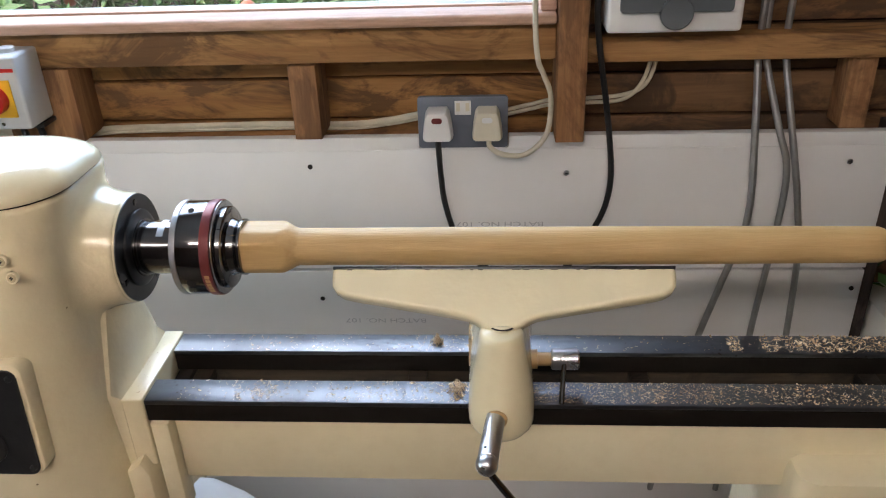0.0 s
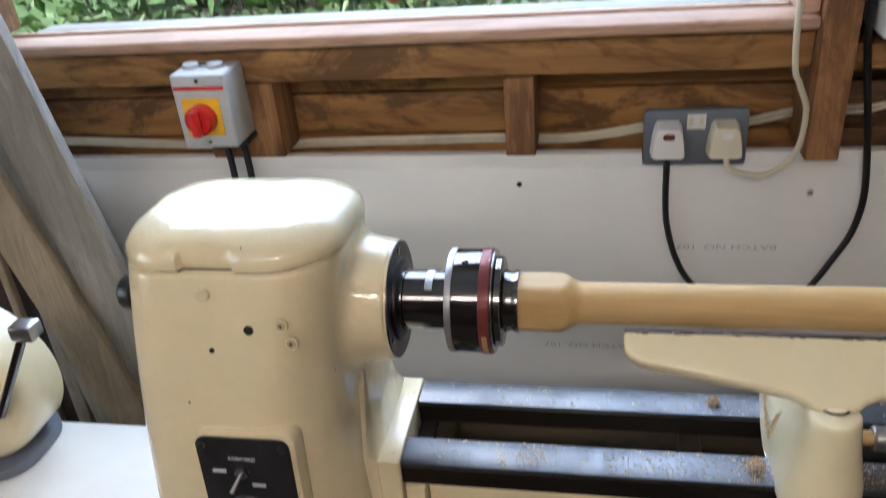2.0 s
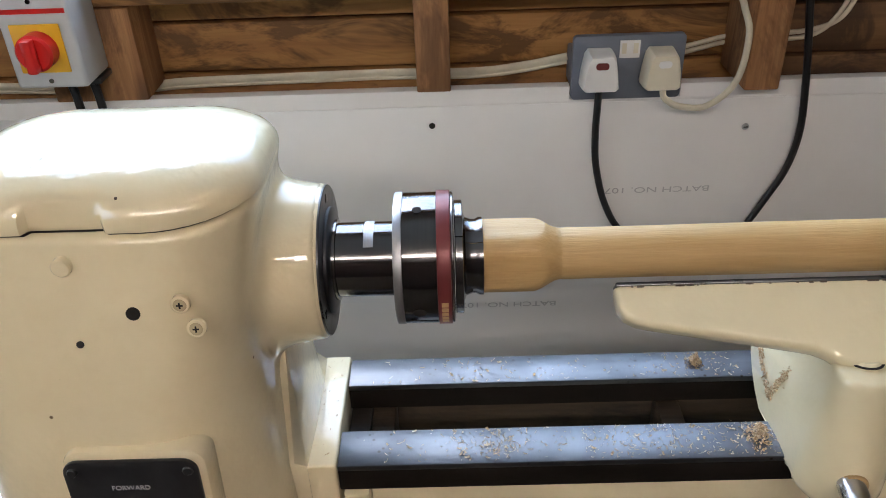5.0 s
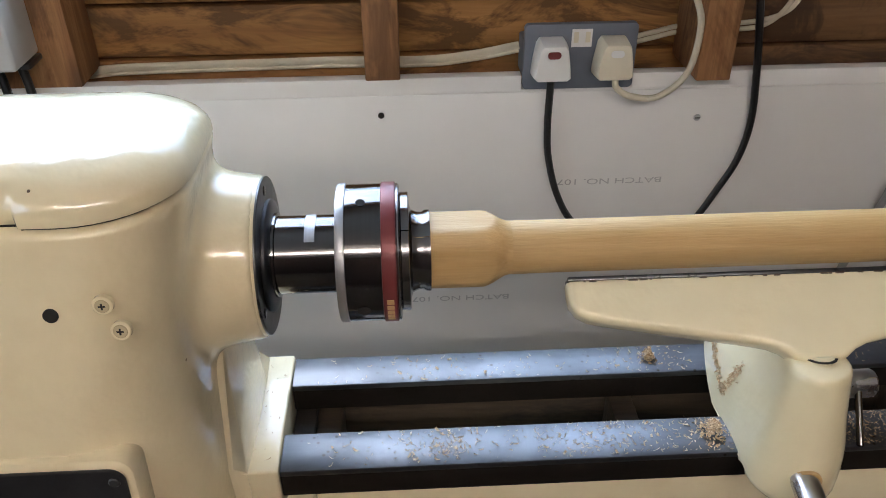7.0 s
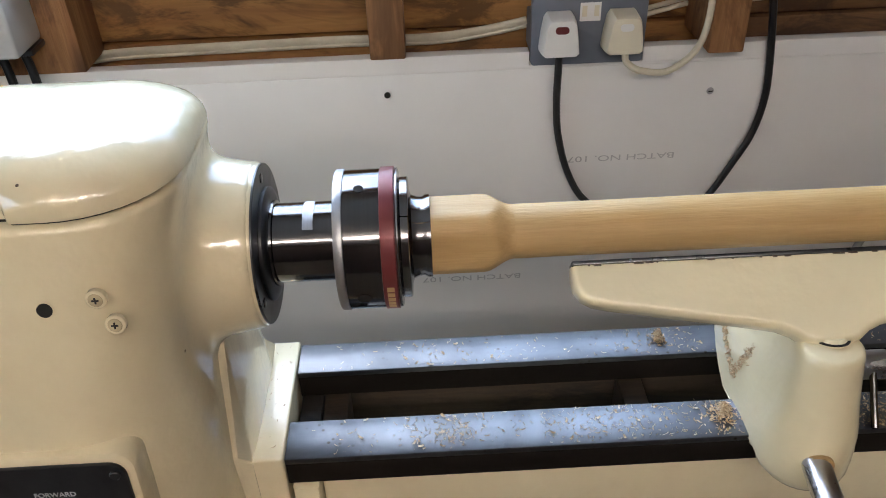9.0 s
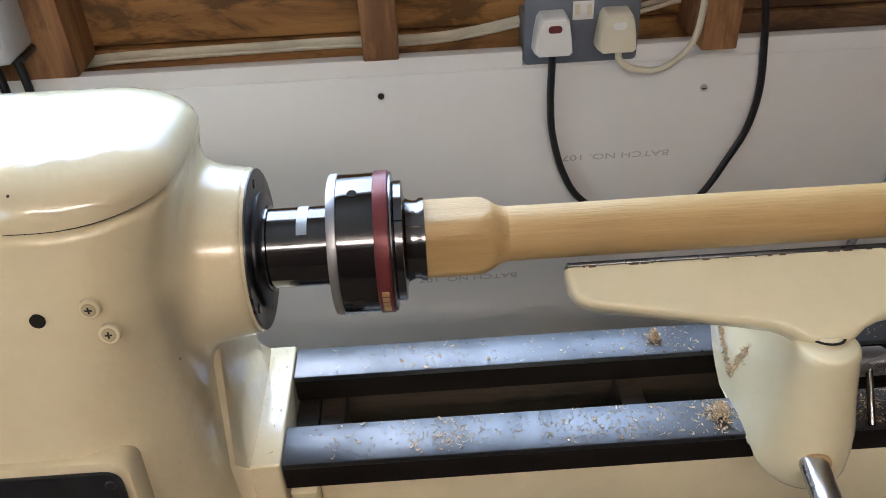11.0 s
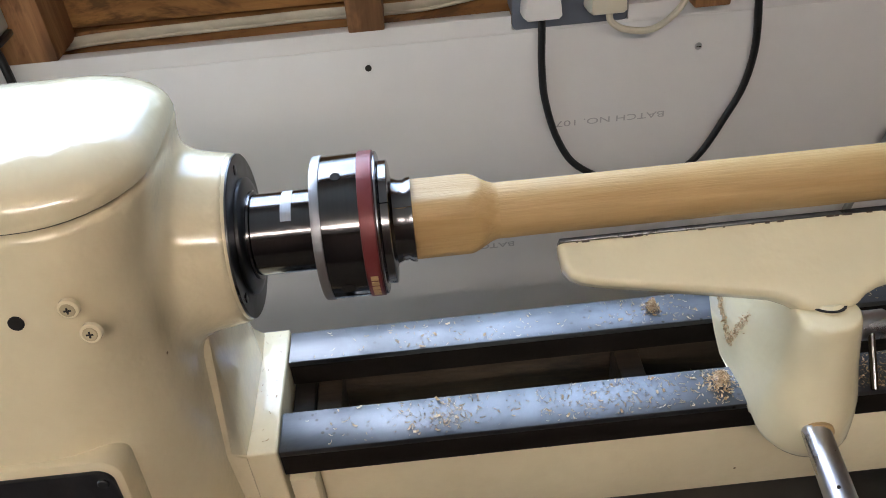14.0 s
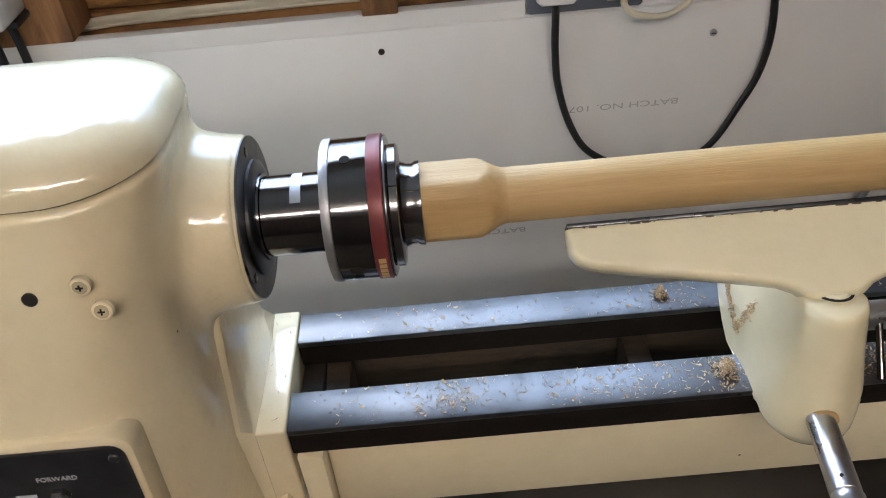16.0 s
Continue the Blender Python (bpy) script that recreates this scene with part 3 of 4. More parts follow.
for k, r in ((0, 0.0034), (1, 0.0048), (2, 0.0034), (3, 0.0048)):
    hb = loft([[(0.003 + r * math.cos(2 * math.pi * i / 18), r * math.sin(2 * math.pi * i / 18), z) for i in range(18)] for z in (0.0485, 0.0503)])
    bmesh.ops.transform(hb, matrix=Matrix.Translation((0, 0, AX)) @ Matrix.Rotation(radians(14 + 97 * k), 4, "X"), verts=hb.verts[:])
    part("key_hole", hb, HOLE, drum)
red = part("red_ring", turned([(0.0166, 0.0498), (0.0168, 0.0508), (0.0172, 0.0510), (0.0262, 0.0510), (0.0266, 0.0506), (0.0267, 0.0490)], 0, AX, 96), RED_RING, chuck, "dark red anodised ring")
for k in range(11):
    lt = box(0.0192, 0.0242, -0.0022, 0.0022, 0.0506, 0.0512)
    bmesh.ops.transform(lt, matrix=Matrix.Translation((0, 0, AX)) @ Matrix.Rotation(radians(100 + k * 6.4 + (18 if k > 4 else 0)), 4, "X"), verts=lt.verts[:])
    part("stamped_mark", lt, GILT, red)
part("front_ring", turned([(0.0268, 0.0486), (0.0268, 0.0496), (0.0278, 0.0500), (0.0285, 0.0498), (0.0292, 0.0481), (0.0292, 0.0415)], 0, AX, 96), STEEL, chuck)
for k in range(4):
    # four jaws, each a quarter of the stepped ring
    prof = [(0.0296, 0.0249), (0.0296, 0.0427), (0.0303, 0.0433), (0.0352, 0.0433), (0.0358, 0.0425), (0.0362, 0.0340), (0.0375, 0.0303), (0.0418, 0.0286), (0.0450, 0.0284), (0.0475, 0.0299), (0.0505, 0.0300), (0.0508, 0.0282), (0.0508, 0.0212), (0.036, 0.0208)]
    rings = []
    for i in range(15):
        a = radians(JAW + 90 * k - 44.5 + 89.0 * i / 14)
        rings.append([(x, r * math.cos(a), AX + r * math.sin(a)) for x, r in prof])
    part("jaw", loft(rings), STEEL_MID, chuck)

# ash blank: squared tenon in the jaws, turned beyond
def blank_ring(x, sq, r, seg=48):
    """Between a square of half diagonal sq and a circle of radius r."""
    out = []
    for i in range(seg):
        a = 2 * math.pi * i / seg
        k = (a + math.pi / 4) % (math.pi / 2) - math.pi / 4
        side = sq / math.sqrt(2) / math.cos(k) if sq else 9
        rr = min(side, r)
        b = a + radians(-2)
        out.append((x, rr * math.cos(b), AX + rr * math.sin(b)))
    return out


blank = [(0.034, 0.0340, 0.0283), (0.060, 0.0340, 0.0283), (0.0875, 0.0340, 0.0283)]
for i in range(1, 11):
    t = i / 10
    blank.append((0.0875 + 0.022 * t, 0.0340, 0.0283 - 0.0086 * t * t * (3 - 2 * t)))
for x, r in ((0.118, 0.0199), (0.125, 0.0197), (0.16, 0.0196), (0.20, 0.0197), (0.26, 0.0199), (0.34, 0.0199), (0.42, 0.0198), (0.50, 0.0195), (0.58, 0.0191), (0.64, 0.0188), (0.69, 0.0185), (0.699, 0.0182), (0.7035, 0.0165), (0.7045, 0.013)):
    blank.append((x, 0, r))
stock = thing("ash_blank", (0.37, 0, AX - 0.03), "pale ash spindle blank turned round between chuck and centre", "wood blank")
part("squared_end", loft([blank_ring(*b) for b in blank[:13]]), ASH, stock, "squared tenon held in the jaws", 40)
part("turned_shaft", loft([blank_ring(*b) for b in blank[12:]]), ASH, stock, "", 40)

# tailstock beyond the blank
ts = thing("tailstock", (0.9, 0, BED), "cream tailstock with a dark live centre on the bed", "tailstock")
part("live_centre", turned([(0.700, 0.002), (0.712, 0.012), (0.713, 0.021), (0.745, 0.021), (0.747, 0.014), (0.80, 0.013)], 0, AX, 32), STEEL_DARK, ts, "dark steel live centre")
part("quill", turned([(0.78, 0.021), (0.90, 0.021)], 0, AX, 32), STEEL, ts)
part("casting", loft([rrect(0.84 - e, 1.02 + e, -0.05 - e * 0.6, 0.05 + e * 0.6, 0.03, z) for z, e in ((BED + 0.001, 0.02), (1.0, 0.005), (1.06, 0.0), (1.13, 0.0), (1.165, -0.012), (1.172, -0.022))]), CREAM, ts)

# bed
for nm, y0, y1 in (("bed_rail", -0.067, -0.028), ("bed_rail", 0.027, 0.0635)):
    rl = part(nm, box(-0.0695, 1.45, y0, y1, BED - 0.006, BED, 0.0012), RAIL, lathe, "ground steel bed way")
    part("way_side", box(-0.0695, 1.45, y0 + 0.0006, y1 - 0.0006, BED - 0.028, BED - 0.0062, 0.001), RAIL_SIDE, rl, "near-black side of the way")
part("bed_front", box(-0.046, 1.45, -0.056, -0.044, 0.838, BED - 0.0285, 0.003), CREAM, lathe)
part("bed_lip", box(-0.02, 1.45, -0.0605, -0.0562, BED - 0.034, BED - 0.0285, 0.001), CREAM, lathe)
part("bed_back", box(-0.046, 1.45, 0.0425, 0.054, 0.838, BED - 0.0285, 0.003), INNER_SHADED, lathe, "mottled brown inner casting with the gap's shade in its colour")
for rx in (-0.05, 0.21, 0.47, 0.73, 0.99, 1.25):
    part("bed_rib", box(rx, rx + 0.022, -0.0435, 0.042, 0.842, 0.925, 0.003), INNER_SHADED, lathe)
part("bed_end_inside", box(-0.0690, -0.0502, -0.0435, 0.042, 0.842, 0.9285, 0.002), INNER_SHADED, lathe)
part("bed_end", box(-0.0945, -0.0702, -0.069, 0.066, 0.868, 0.9605, 0.0022, 3), CREAM, lathe)
part("bed_lug", prism([(-0.066, 0.80), (-0.046, 0.80), (-0.046, 0.9295), (-0.066, 0.9295)], -0.072, -0.045, 0.002), CREAM, lathe)
part("foot_lug", prism([(-0.099, 0.74), (-0.082, 0.735), (-0.074, 0.752), (-0.074, 0.866), (-0.082, 0.884), (-0.099, 0.872)], -0.086, -0.03, 0.003), CREAM, lathe)
part("end_leg", loft([rrect(0.63 + a, 0.86, -0.10 + b, 0.09, 0.022, z) for z, a, b in ((0.0, -0.05, -0.05), (0.4, -0.02, -0.02), (0.80, 0.0, 0.0), (0.862, 0.0, 0.0), (0.878, 0.004, 0.004), (0.885, 0.014, 0.014))]), CREAM, lathe)

SHIFT = Vector((0.003, 0, 0))
# front of the headstock: switch plate, badge, screws and holes
def front_y(z):
    for (z0, *_, c0, _), (z1, *_, c1, _) in zip([(h[0], h[3], 0) for h in HEAD], [(h[0], h[3], 0) for h in HEAD][1:]):
        if z0 <= z <= z1:
            return c0 + (c1 - c0) * (z - z0) / (z1 - z0)
    return -0.12


def on_front(bm, z, dx=0.0):
    """Tips a piece, built upright about y = 0 and z = 0, onto the sloping front."""
    tip = -math.atan2(front_y(z + 0.05) - front_y(z - 0.05), 0.1)
    bmesh.ops.transform(bm, matrix=Matrix.Translation((dx, front_y(z), z)) @ Matrix.Rotation(tip, 4, "X"), verts=bm.verts[:])
    return bm


def rounded(w, h, r, seg=6):
    return [(x, y) for x, y, _ in rrect(-w / 2, w / 2, -h / 2, h / 2, r, 0, seg)]


PX, PZ = -0.1925, 0.9975
part("switch_boss", on_front(prism(rounded(0.095, 0.129, 0.013), -0.0035, 0.02, 0.003), PZ + 0.002, PX + 0.002), CREAM, lathe)
panel = thing("switch_panel", (PX, front_y(PZ), PZ - 0.06), "worn black switch plate with toggle and knob on the headstock", "switch panel")
part("plate", on_front(prism(rounded(0.089, 0.121, 0.010), -0.0065, -0.0036, 0.0008), PZ, PX), SWITCH_PLATE, panel)
for sx in (-0.038, 0.038):
    for sz in (-0.052, 0.052):
        part("screw", on_front(disc_y(sx, sz, -0.008, -0.0064, 0.0035, 14, None, 0.0006), PZ, PX), BLACK_PLASTIC, panel)
part("bezel", on_front(disc_y(-0.0035, -0.0245, -0.010, -0.0064, 0.0215, 32, None, 0.001), PZ, PX), BLACK_PLASTIC, panel)
kn = part("knob", on_front(disc_y(-0.0035, -0.0245, -0.026, -0.0101, 0.0145, 28, None, 0.003), PZ, PX), BLACK_PLASTIC, panel, "black ribbed control knob")
part("knob_cap", on_front(disc_y(-0.0035, -0.0245, -0.0268, -0.0261, 0.008, 24), PZ, PX), CHROME, kn)
part("nut", on_front(disc_y(-0.004, 0.0235, -0.010, -0.0064, 0.0065, 6), PZ, PX), CHROME, panel)
lev = rod((-0.004, -0.010, 0.0235), (-0.009, -0.024, 0.013), 0.0016, 0.0028, 12)
part("toggle", on_front(lev, PZ, PX), CHROME, panel, "chrome toggle lever")
for tx, tz, tw in ((-0.026, 0.0235, 0.013), (0.010, 0.0095, 0.013)):
    part("engraved_label", on_front(box(tx - tw / 2, tx + tw / 2, -0.0068, -0.0064, tz - 0.0018, tz + 0.0018), PZ, PX), INK, panel)
words("engraved_text", "FORWARD", 0.0052, (PX - 0.002, front_y(PZ + 0.0385) - 0.0072, PZ + 0.0385), (86, 0, 0), INK, panel)

badge = thing("maker_badge", (-0.2085, front_y(0.82), 0.78), "oval silver badge with dark lettering shapes on the headstock", "badge")
ov = []
for i in range(40):
    a = 2 * math.pi * i / 40
    ov.append((0.078 * math.copysign(abs(math.cos(a)) ** 0.62, math.cos(a)), 0.040 * math.copysign(abs(math.sin(a)) ** 0.85, math.sin(a))))
BX, BZ = -0.2085, 0.823
part("plate", on_front(prism(ov, -0.0022, 0.004, 0.0006), BZ, BX), BADGE, badge)
for bx, bz, bw, bh in ((-0.016, 0.0285, 0.009, 0.0105), (-0.004, 0.0285, 0.009, 0.0105), (0.008, 0.0285, 0.009, 0.0105), (0.020, 0.0285, 0.009, 0.0105), (-0.044, 0.0275, 0.016, 0.002), (0.047, 0.0275, 0.016, 0.002), (0, -0.0215, 0.07, 0.0022), (0, -0.030, 0.055, 0.0022)):
    part("mark", on_front(box(bx - bw / 2, bx + bw / 2, -0.0027, -0.0021, bz - bh / 2, bz + bh / 2, 0.0002), BZ, BX), DARK_INK, badge)
for i, (bw, bh, up) in enumerate(((0.018, 0.027, 0.002), (0.010, 0.018, -0.0025), (0.016, 0.018, -0.0025), (0.016, 0.027, 0.002), (0.015, 0.018, -0.0025), (0.016, 0.018, -0.0025), (0.009, 0.025, 0.001), (0.015, 0.018, -0.0025))):
    cx = -0.0595 + i * 0.0172
    ring = prism(rounded(bw, bh, min(bw, bh) * 0.45), -0.0027, -0.0021)
    bmesh.ops.translate(ring, verts=ring.verts[:], vec=(cx, 0, 0.002 + up))
    glyph = part("mark", on_front(ring, BZ, BX), DARK_INK, badge)
    inner = prism(rounded(bw * 0.55, bh * 0.6, bw * 0.25), -0.0031, -0.0026)
    bmesh.ops.translate(inner, verts=inner.verts[:], vec=(cx, 0, 0.002 + up))
    part("mark_middle", on_front(inner, BZ, BX), BADGE, glyph)

for sx, sz in ((-0.1447, 1.161), (-0.1367, 1.1455)):
    cup = part("screw_cup", on_front(disc_y(0, 0, -0.0008, 0.003, 0.0060, 24, None, 0.0006), sz, sx), CREAM, lathe)
    part("screw", on_front(disc_y(0, 0, -0.0013, 0.0, 0.0042, 18, None, 0.0004), sz, sx), CREAM_DIRTY, cup)
    slot = box(-0.0020, 0.0020, -0.0016, -0.0010, -0.0005, 0.0005)
    box(-0.0005, 0.0005, -0.00162, -0.0010, -0.0020, 0.0020, bm=slot)
    part("slot", on_front(slot, sz, sx), HOLE, cup)
for sx, sz, r in ((-0.1742, 1.156, 0.0044), (-0.210, 1.137, 0.0024)):
    part("hole", on_front(disc_y(0, 0, -0.0006, 0.002, r, 18), sz, sx), HOLE, lathe)
stud = part("stop_stud", on_front(disc_y(0, 0, -0.004, 0.003, 0.0062, 20, None, 0.001), 1.187, -0.212), CREAM, lathe)

# outboard arm of the lathe
arm_sec = [(-0.32, 0.872, 0.755), (-0.36, 0.872, 0.778), (-0.42, 0.871, 0.797), (-0.50, 0.870, 0.80), (-0.80, 0.869, 0.795), (-1.0, 0.868, 0.79)]
rings = []
for x, top, bot in arm_sec:
    rings.append([(x, y, z) for y, z in ((-0.10, bot), (-0.112, bot + 0.012), (-0.114, top - 0.03), (-0.110, top - 0.012), (-0.102, top - 0.004), (-0.085, top), (0.05, top), (0.06, top - 0.003), (0.066, top - 0.01), (0.068, bot))])
rings.insert(0, [(-0.27, y, z) for _, y, z in rings[0]])
part("outboard_arm", loft(rings), WHITE_PAINT, lathe, "white painted outboard arm", 60)

SHIFT = Vector((-0.0035, 0.001, -0.002))
# tool rest, leaning forwards
rest = thing("tool_rest", (0.3205, -0.06, 0.905), "cream cast iron tool rest on its holder across the bed", "tool rest")
half = [(0.0, 0.0640), (0.012, 0.0635), (0.019, 0.061), (0.026, 0.0555), (0.035, 0.0515), (0.052, 0.048), (0.10, 0.0395), (0.15, 0.0305), (0.160, 0.0280), (0.168, 0.0235), (0.1725, 0.017), (0.1735, 0.008), (0.1735, 0.0), (0.1735, -0.0105)]
outline = [(0.3205 + u, -s) for u, s in half] + [(0.3205 - u, -s) for u, s in half[-1:0:-1]]
lean = Matrix.Translation((0, -0.032, 1.104)) @ Matrix.Rotation(math.atan2(0.8, 0.6), 4, "X").inverted()


def leaned(bm):
    bmesh.ops.transform(bm, matrix=lean, verts=bm.verts[:])
    return bm


blade = prism(outline, 0.0, 0.018, 0.0055, 6)
bmesh.ops.bisect_plane(blade, geom=blade.verts[:] + blade.edges[:] + blade.faces[:], plane_co=(0, 0, 0), plane_no=(0, 0, 1), clear_outer=True)
bmesh.ops.holes_fill(blade, edges=[e for e in blade.edges if e.is_boundary], sides=0)
part("blade", leaned(blade), CREAM_PLAIN, rest, "", 45)
part("steel_edge", leaned(box(0.1475, 0.4935, -0.001, 0.012, 0.0003, 0.0035, 0.001)), STEEL_BLACK, rest, "worn dark steel top edge")
rnd = random.Random(41)
for i in range(34):
    u, w, h = rnd.uniform(0.152, 0.488), rnd.uniform(0.0004, 0.003), rnd.uniform(0.0002, 0.0006)
    part("paint_chip", leaned(box(u - w, u + w, -0.0003, 0.001, -0.0004 - h, 0.0006)), BARK, rest)
holder = []
for z, r, back, w in ((0.944, 0.012, -0.075, 0.012), (0.9455, 0.021, -0.071, 0.021), (0.949, 0.028, -0.070, 0.028), (0.954, 0.0325, -0.0695, 0.0325), (0.9578, 0.0335, -0.069, 0.0335), (0.9584, 0.0337, -0.012, 0.0350), (0.968, 0.0340, 0.002, 0.0355), (0.978, 0.0338, 0.014, 0.0355), (0.99, 0.0330, 0.024, 0.0355), (1.0, 0.0315, 0.028, 0.0355), (1.015, 0.0285, 0.020, 0.0335), (1.03, 0.026, -0.005, 0.030), (1.048, 0.0235, -0.040, 0.0245), (1.056, 0.0225, -0.052, 0.022), (1.061, 0.0215, -0.055, 0.0205), (1.0635, 0.019, -0.056, 0.018)):
    cy = -0.083 + (z - 0.95) * 0.03 - 0.006 * math.exp(-((z - 0.941) / 0.007) ** 2)
    ring = [(0.3195 + r * math.cos(radians(180 + 180 * i / 16)), cy + r * math.sin(radians(180 + 180 * i / 16)), z) for i in range(17)]
    ring += [(0.3195 + w * 0.92, cy + (back - cy) * 0.5, z), (0.3195 + w, back, z), (0.3195 + w * 0.8, back + 0.008, z), (0.3195 - w * 0.8, back + 0.008, z), (0.3195 - w, back, z), (0.3195 - w * 0.92, cy + (back - cy) * 0.5, z)]
    holder.append(ring)
part("holder", loft(holder), CREAM_PLAIN, rest, "", 50)
part("stem", rod((0.3205, -0.079, 1.050), (0.3205, -0.0745, 1.0655), 0.0105, 0.0105), CREAM_PLAIN, rest)
part("joint_gap", rod((0.3205, -0.0745, 1.0632), (0.3205, -0.0743, 1.0642), 0.0126, 0.0126, 24), HOLE, rest, "dark joint under the blade")
lever = part("cam_lever", rod((0.3167, -0.090, 0.9805), (0.3058, -0.175, 0.978), 0.0096, 0.0102, 24), CHROME, rest, "dull chrome cam lever")
bl = bmesh.new()
bmesh.ops.create_uvsphere(bl, u_segments=20, v_segments=12, radius=0.0108, matrix=Matrix.Translation((0.3055, -0.177, 0.978)))
part("lever_end", bl, CHROME, lever)
part("lever_collar", rod((0.3170, -0.0880, 0.9805), (0.3145, -0.1195, 0.9795), 0.0116, 0.0106, 24), GILT, lever, "dusty worn collar")
part("pin_hole", rod((0.3045, -0.164, 0.9862), (0.3040, -0.1645, 0.9884), 0.0013, 0.0013, 12), HOLE, lever)
part("lever_rod", rod((0.3075, -0.178, 0.970), (0.3575, -0.183, 0.895), 0.0036, 0.0040, 12), STEEL_DARK, lever)
part("lever_grip", rod((0.3525, -0.183, 0.903), (0.3735, -0.185, 0.871), 0.0070, 0.006, 14, 0.8), STEEL_DARK, lever)
clamp = part("clamp_screw", turned([(0.345, 0.010), (0.3585, 0.0105), (0.3590, 0.0075), (0.3731, 0.0072)], -0.03, 0.992, 20), GILT, rest, "dusty brass clamp screw")
part("clamp_head", turned([(0.3732, 0.0100), (0.375, 0.0115), (0.401, 0.0115), (0.403, 0.0100)], -0.03, 0.992, 24), CHROME, clamp)
part("clamp_bar", rod((0.387, -0.037, 0.995), (0.3825, -0.069, 0.962), 0.0028, 0.0028, 12), STEEL_DARK, clamp)

SHIFT = Vector((0, 0, 0))


# ---- electrics on the wall ----
def cable(name, pts, r, material, label, flat=1.0):
    return solid(name, tube(pts, r, 10, 8, flat), material, label, "cable")


sock = thing("wall_socket", (0.2585, 0.5, 1.033), "blue grey metal clad double wall socket", "socket")
part("back_box", box(0.190, 0.327, 0.506, 0.574, 1.036, 1.086, 0.003), CLAD_GREY, sock)
part("face_plate", prism([(0.2585 + x, 1.0755 + z) for x, z in rounded(0.145, 0.086, 0.006)], 0.4955, 0.506, 0.0015), CLAD_GREY, sock)
part("rating_label", box(0.246, 0.272, 0.4945, 0.4954, 1.089, 1.112), WHITE_PLASTIC, sock, "white printed label")
for lx in (0.2515, 0.2665):
    part("rocker_mark", box(lx - 0.003, lx + 0.003, 0.4938, 0.4944, 1.095, 1.1085), CREAM_PLASTIC, sock)


def plug(cx, material, label, mark):
    p = thing("plug", (cx, 0.47, 1.048), label, "plug", "plugs in the socket")
    rings = []
    for y, k in ((0.4950, 0.97), (0.487, 1.0), (0.470, 0.97), (0.4625, 0.93), (0.4605, 0.88)):
        ring = []
        for x, z in ((-0.020, -0.024), (0.020, -0.024), (0.0245, -0.020), (0.0225, 0.0), (0.019, 0.020), (0.015, 0.026), (-0.015, 0.026), (-0.019, 0.020), (-0.0225, 0.0), (-0.0245, -0.020)):
            ring.append((cx + x * k, y, 1.078 + z * k))
        rings.append(ring)
    b = part("body", loft(rings), material, p, "", 30)
    part("fuse_label", prism([(cx + x, 1.0905 + z) for x, z in rounded(0.0165, 0.0090, 0.004)], 0.4597, 0.4606), mark, p)
    return p


plug(0.219, WHITE_PLASTIC, "white plug with a small red label in the socket", RED_RING)
plug(0.298, CREAM_PLASTIC, "aged cream plug in the socket", WHITE_PLASTIC)
cable("black_flex", [(0.219, 0.474, 1.056), (0.2195, 0.478, 1.03), (0.221, 0.486, 0.985), (0.226, 0.488, 0.935), (0.243, 0.488, 0.875), (0.272, 0.488, 0.828), (0.33, 0.488, 0.795), (0.39, 0.488, 0.790), (0.4405, 0.489, 0.8205), (0.4745, 0.490, 0.882), (0.493, 0.490, 0.928), (0.4995, 0.490, 0.983), (0.4925, 0.490, 1.053), (0.483, 0.490, 1.115), (0.470, 0.488, 1.19), (0.4625, 0.484, 1.26), (0.4622, 0.478, 1.42), (0.465, 0.475, 1.8), (0.47, 0.475, 2.349)], 0.0049, BLACK_RUBBER, "black flex looping from the plug up the wall")
cable("cream_flex", [(0.300, 0.468, 1.056), (0.303, 0.466, 1.044), (0.322, 0.464, 1.033), (0.358, 0.462, 1.033), (0.390, 0.460, 1.066), (0.396, 0.459, 1.125), (0.384, 0.459, 1.162), (0.374, 0.458, 1.19), (0.369, 0.457, 1.272), (0.367, 0.455, 1.5), (0.36, 0.46, 1.9), (0.36, 0.47, 2.349)], 0.0042, CABLE_CREAM, "grubby cream flex hanging from above to the plug")
# twin cables clipped along the wall
for dz, r, fl in ((0.0, 0.0056, 0.4), (-0.0078, 0.0026, 0.8)):
    cable("twin_cable", [(-1.15, 0.565, 1.070 + dz), (-0.80, 0.56, 1.062 + dz), (-0.55, 0.565, 1.048 + dz), (-0.42, 0.562, 1.046 + dz), (-0.35, 0.566, 1.0495 + dz), (-0.25, 0.567, 1.051 + dz), (-0.15, 0.567, 1.052 + dz), (-0.06, 0.567, 1.053 + dz), (0.06, 0.567, 1.051 + dz), (0.13, 0.566, 1.058 + dz), (0.189, 0.562, 1.070 + dz)], r, CABLE_CREAM, "dusty white flat cable along the cladding", fl)
for dz in (0.0, 0.008):
    cable("twin_cable", [(0.328, 0.562, 1.066 + dz), (0.37, 0.566, 1.074 + dz), (0.41, 0.57, 1.081 + dz), (0.46, 0.567, 1.083 + dz), (0.52, 0.565, 1.088 + dz), (0.548 + dz, 0.56, 1.115), (0.562 + dz, 0.555, 1.165), (0.563 + dz, 0.552, 1.22)], 0.0034, CABLE_CREAM, "dusty white cable bending up to the fuse box", 0.8)
# steel conduits by the fuse box
cable("conduit", [(0.722, 0.54, 1.45), (0.722, 0.54, 1.25), (0.722, 0.537, 1.17), (0.722, 0.505, 1.08), (0.728, 0.485, 0.91), (0.70, 0.485, 0.78), (0.66, 0.485, 0.60), (0.62, 0.485, 0.3)], 0.0058, CONDUIT, "braided steel conduit hanging down the wall")
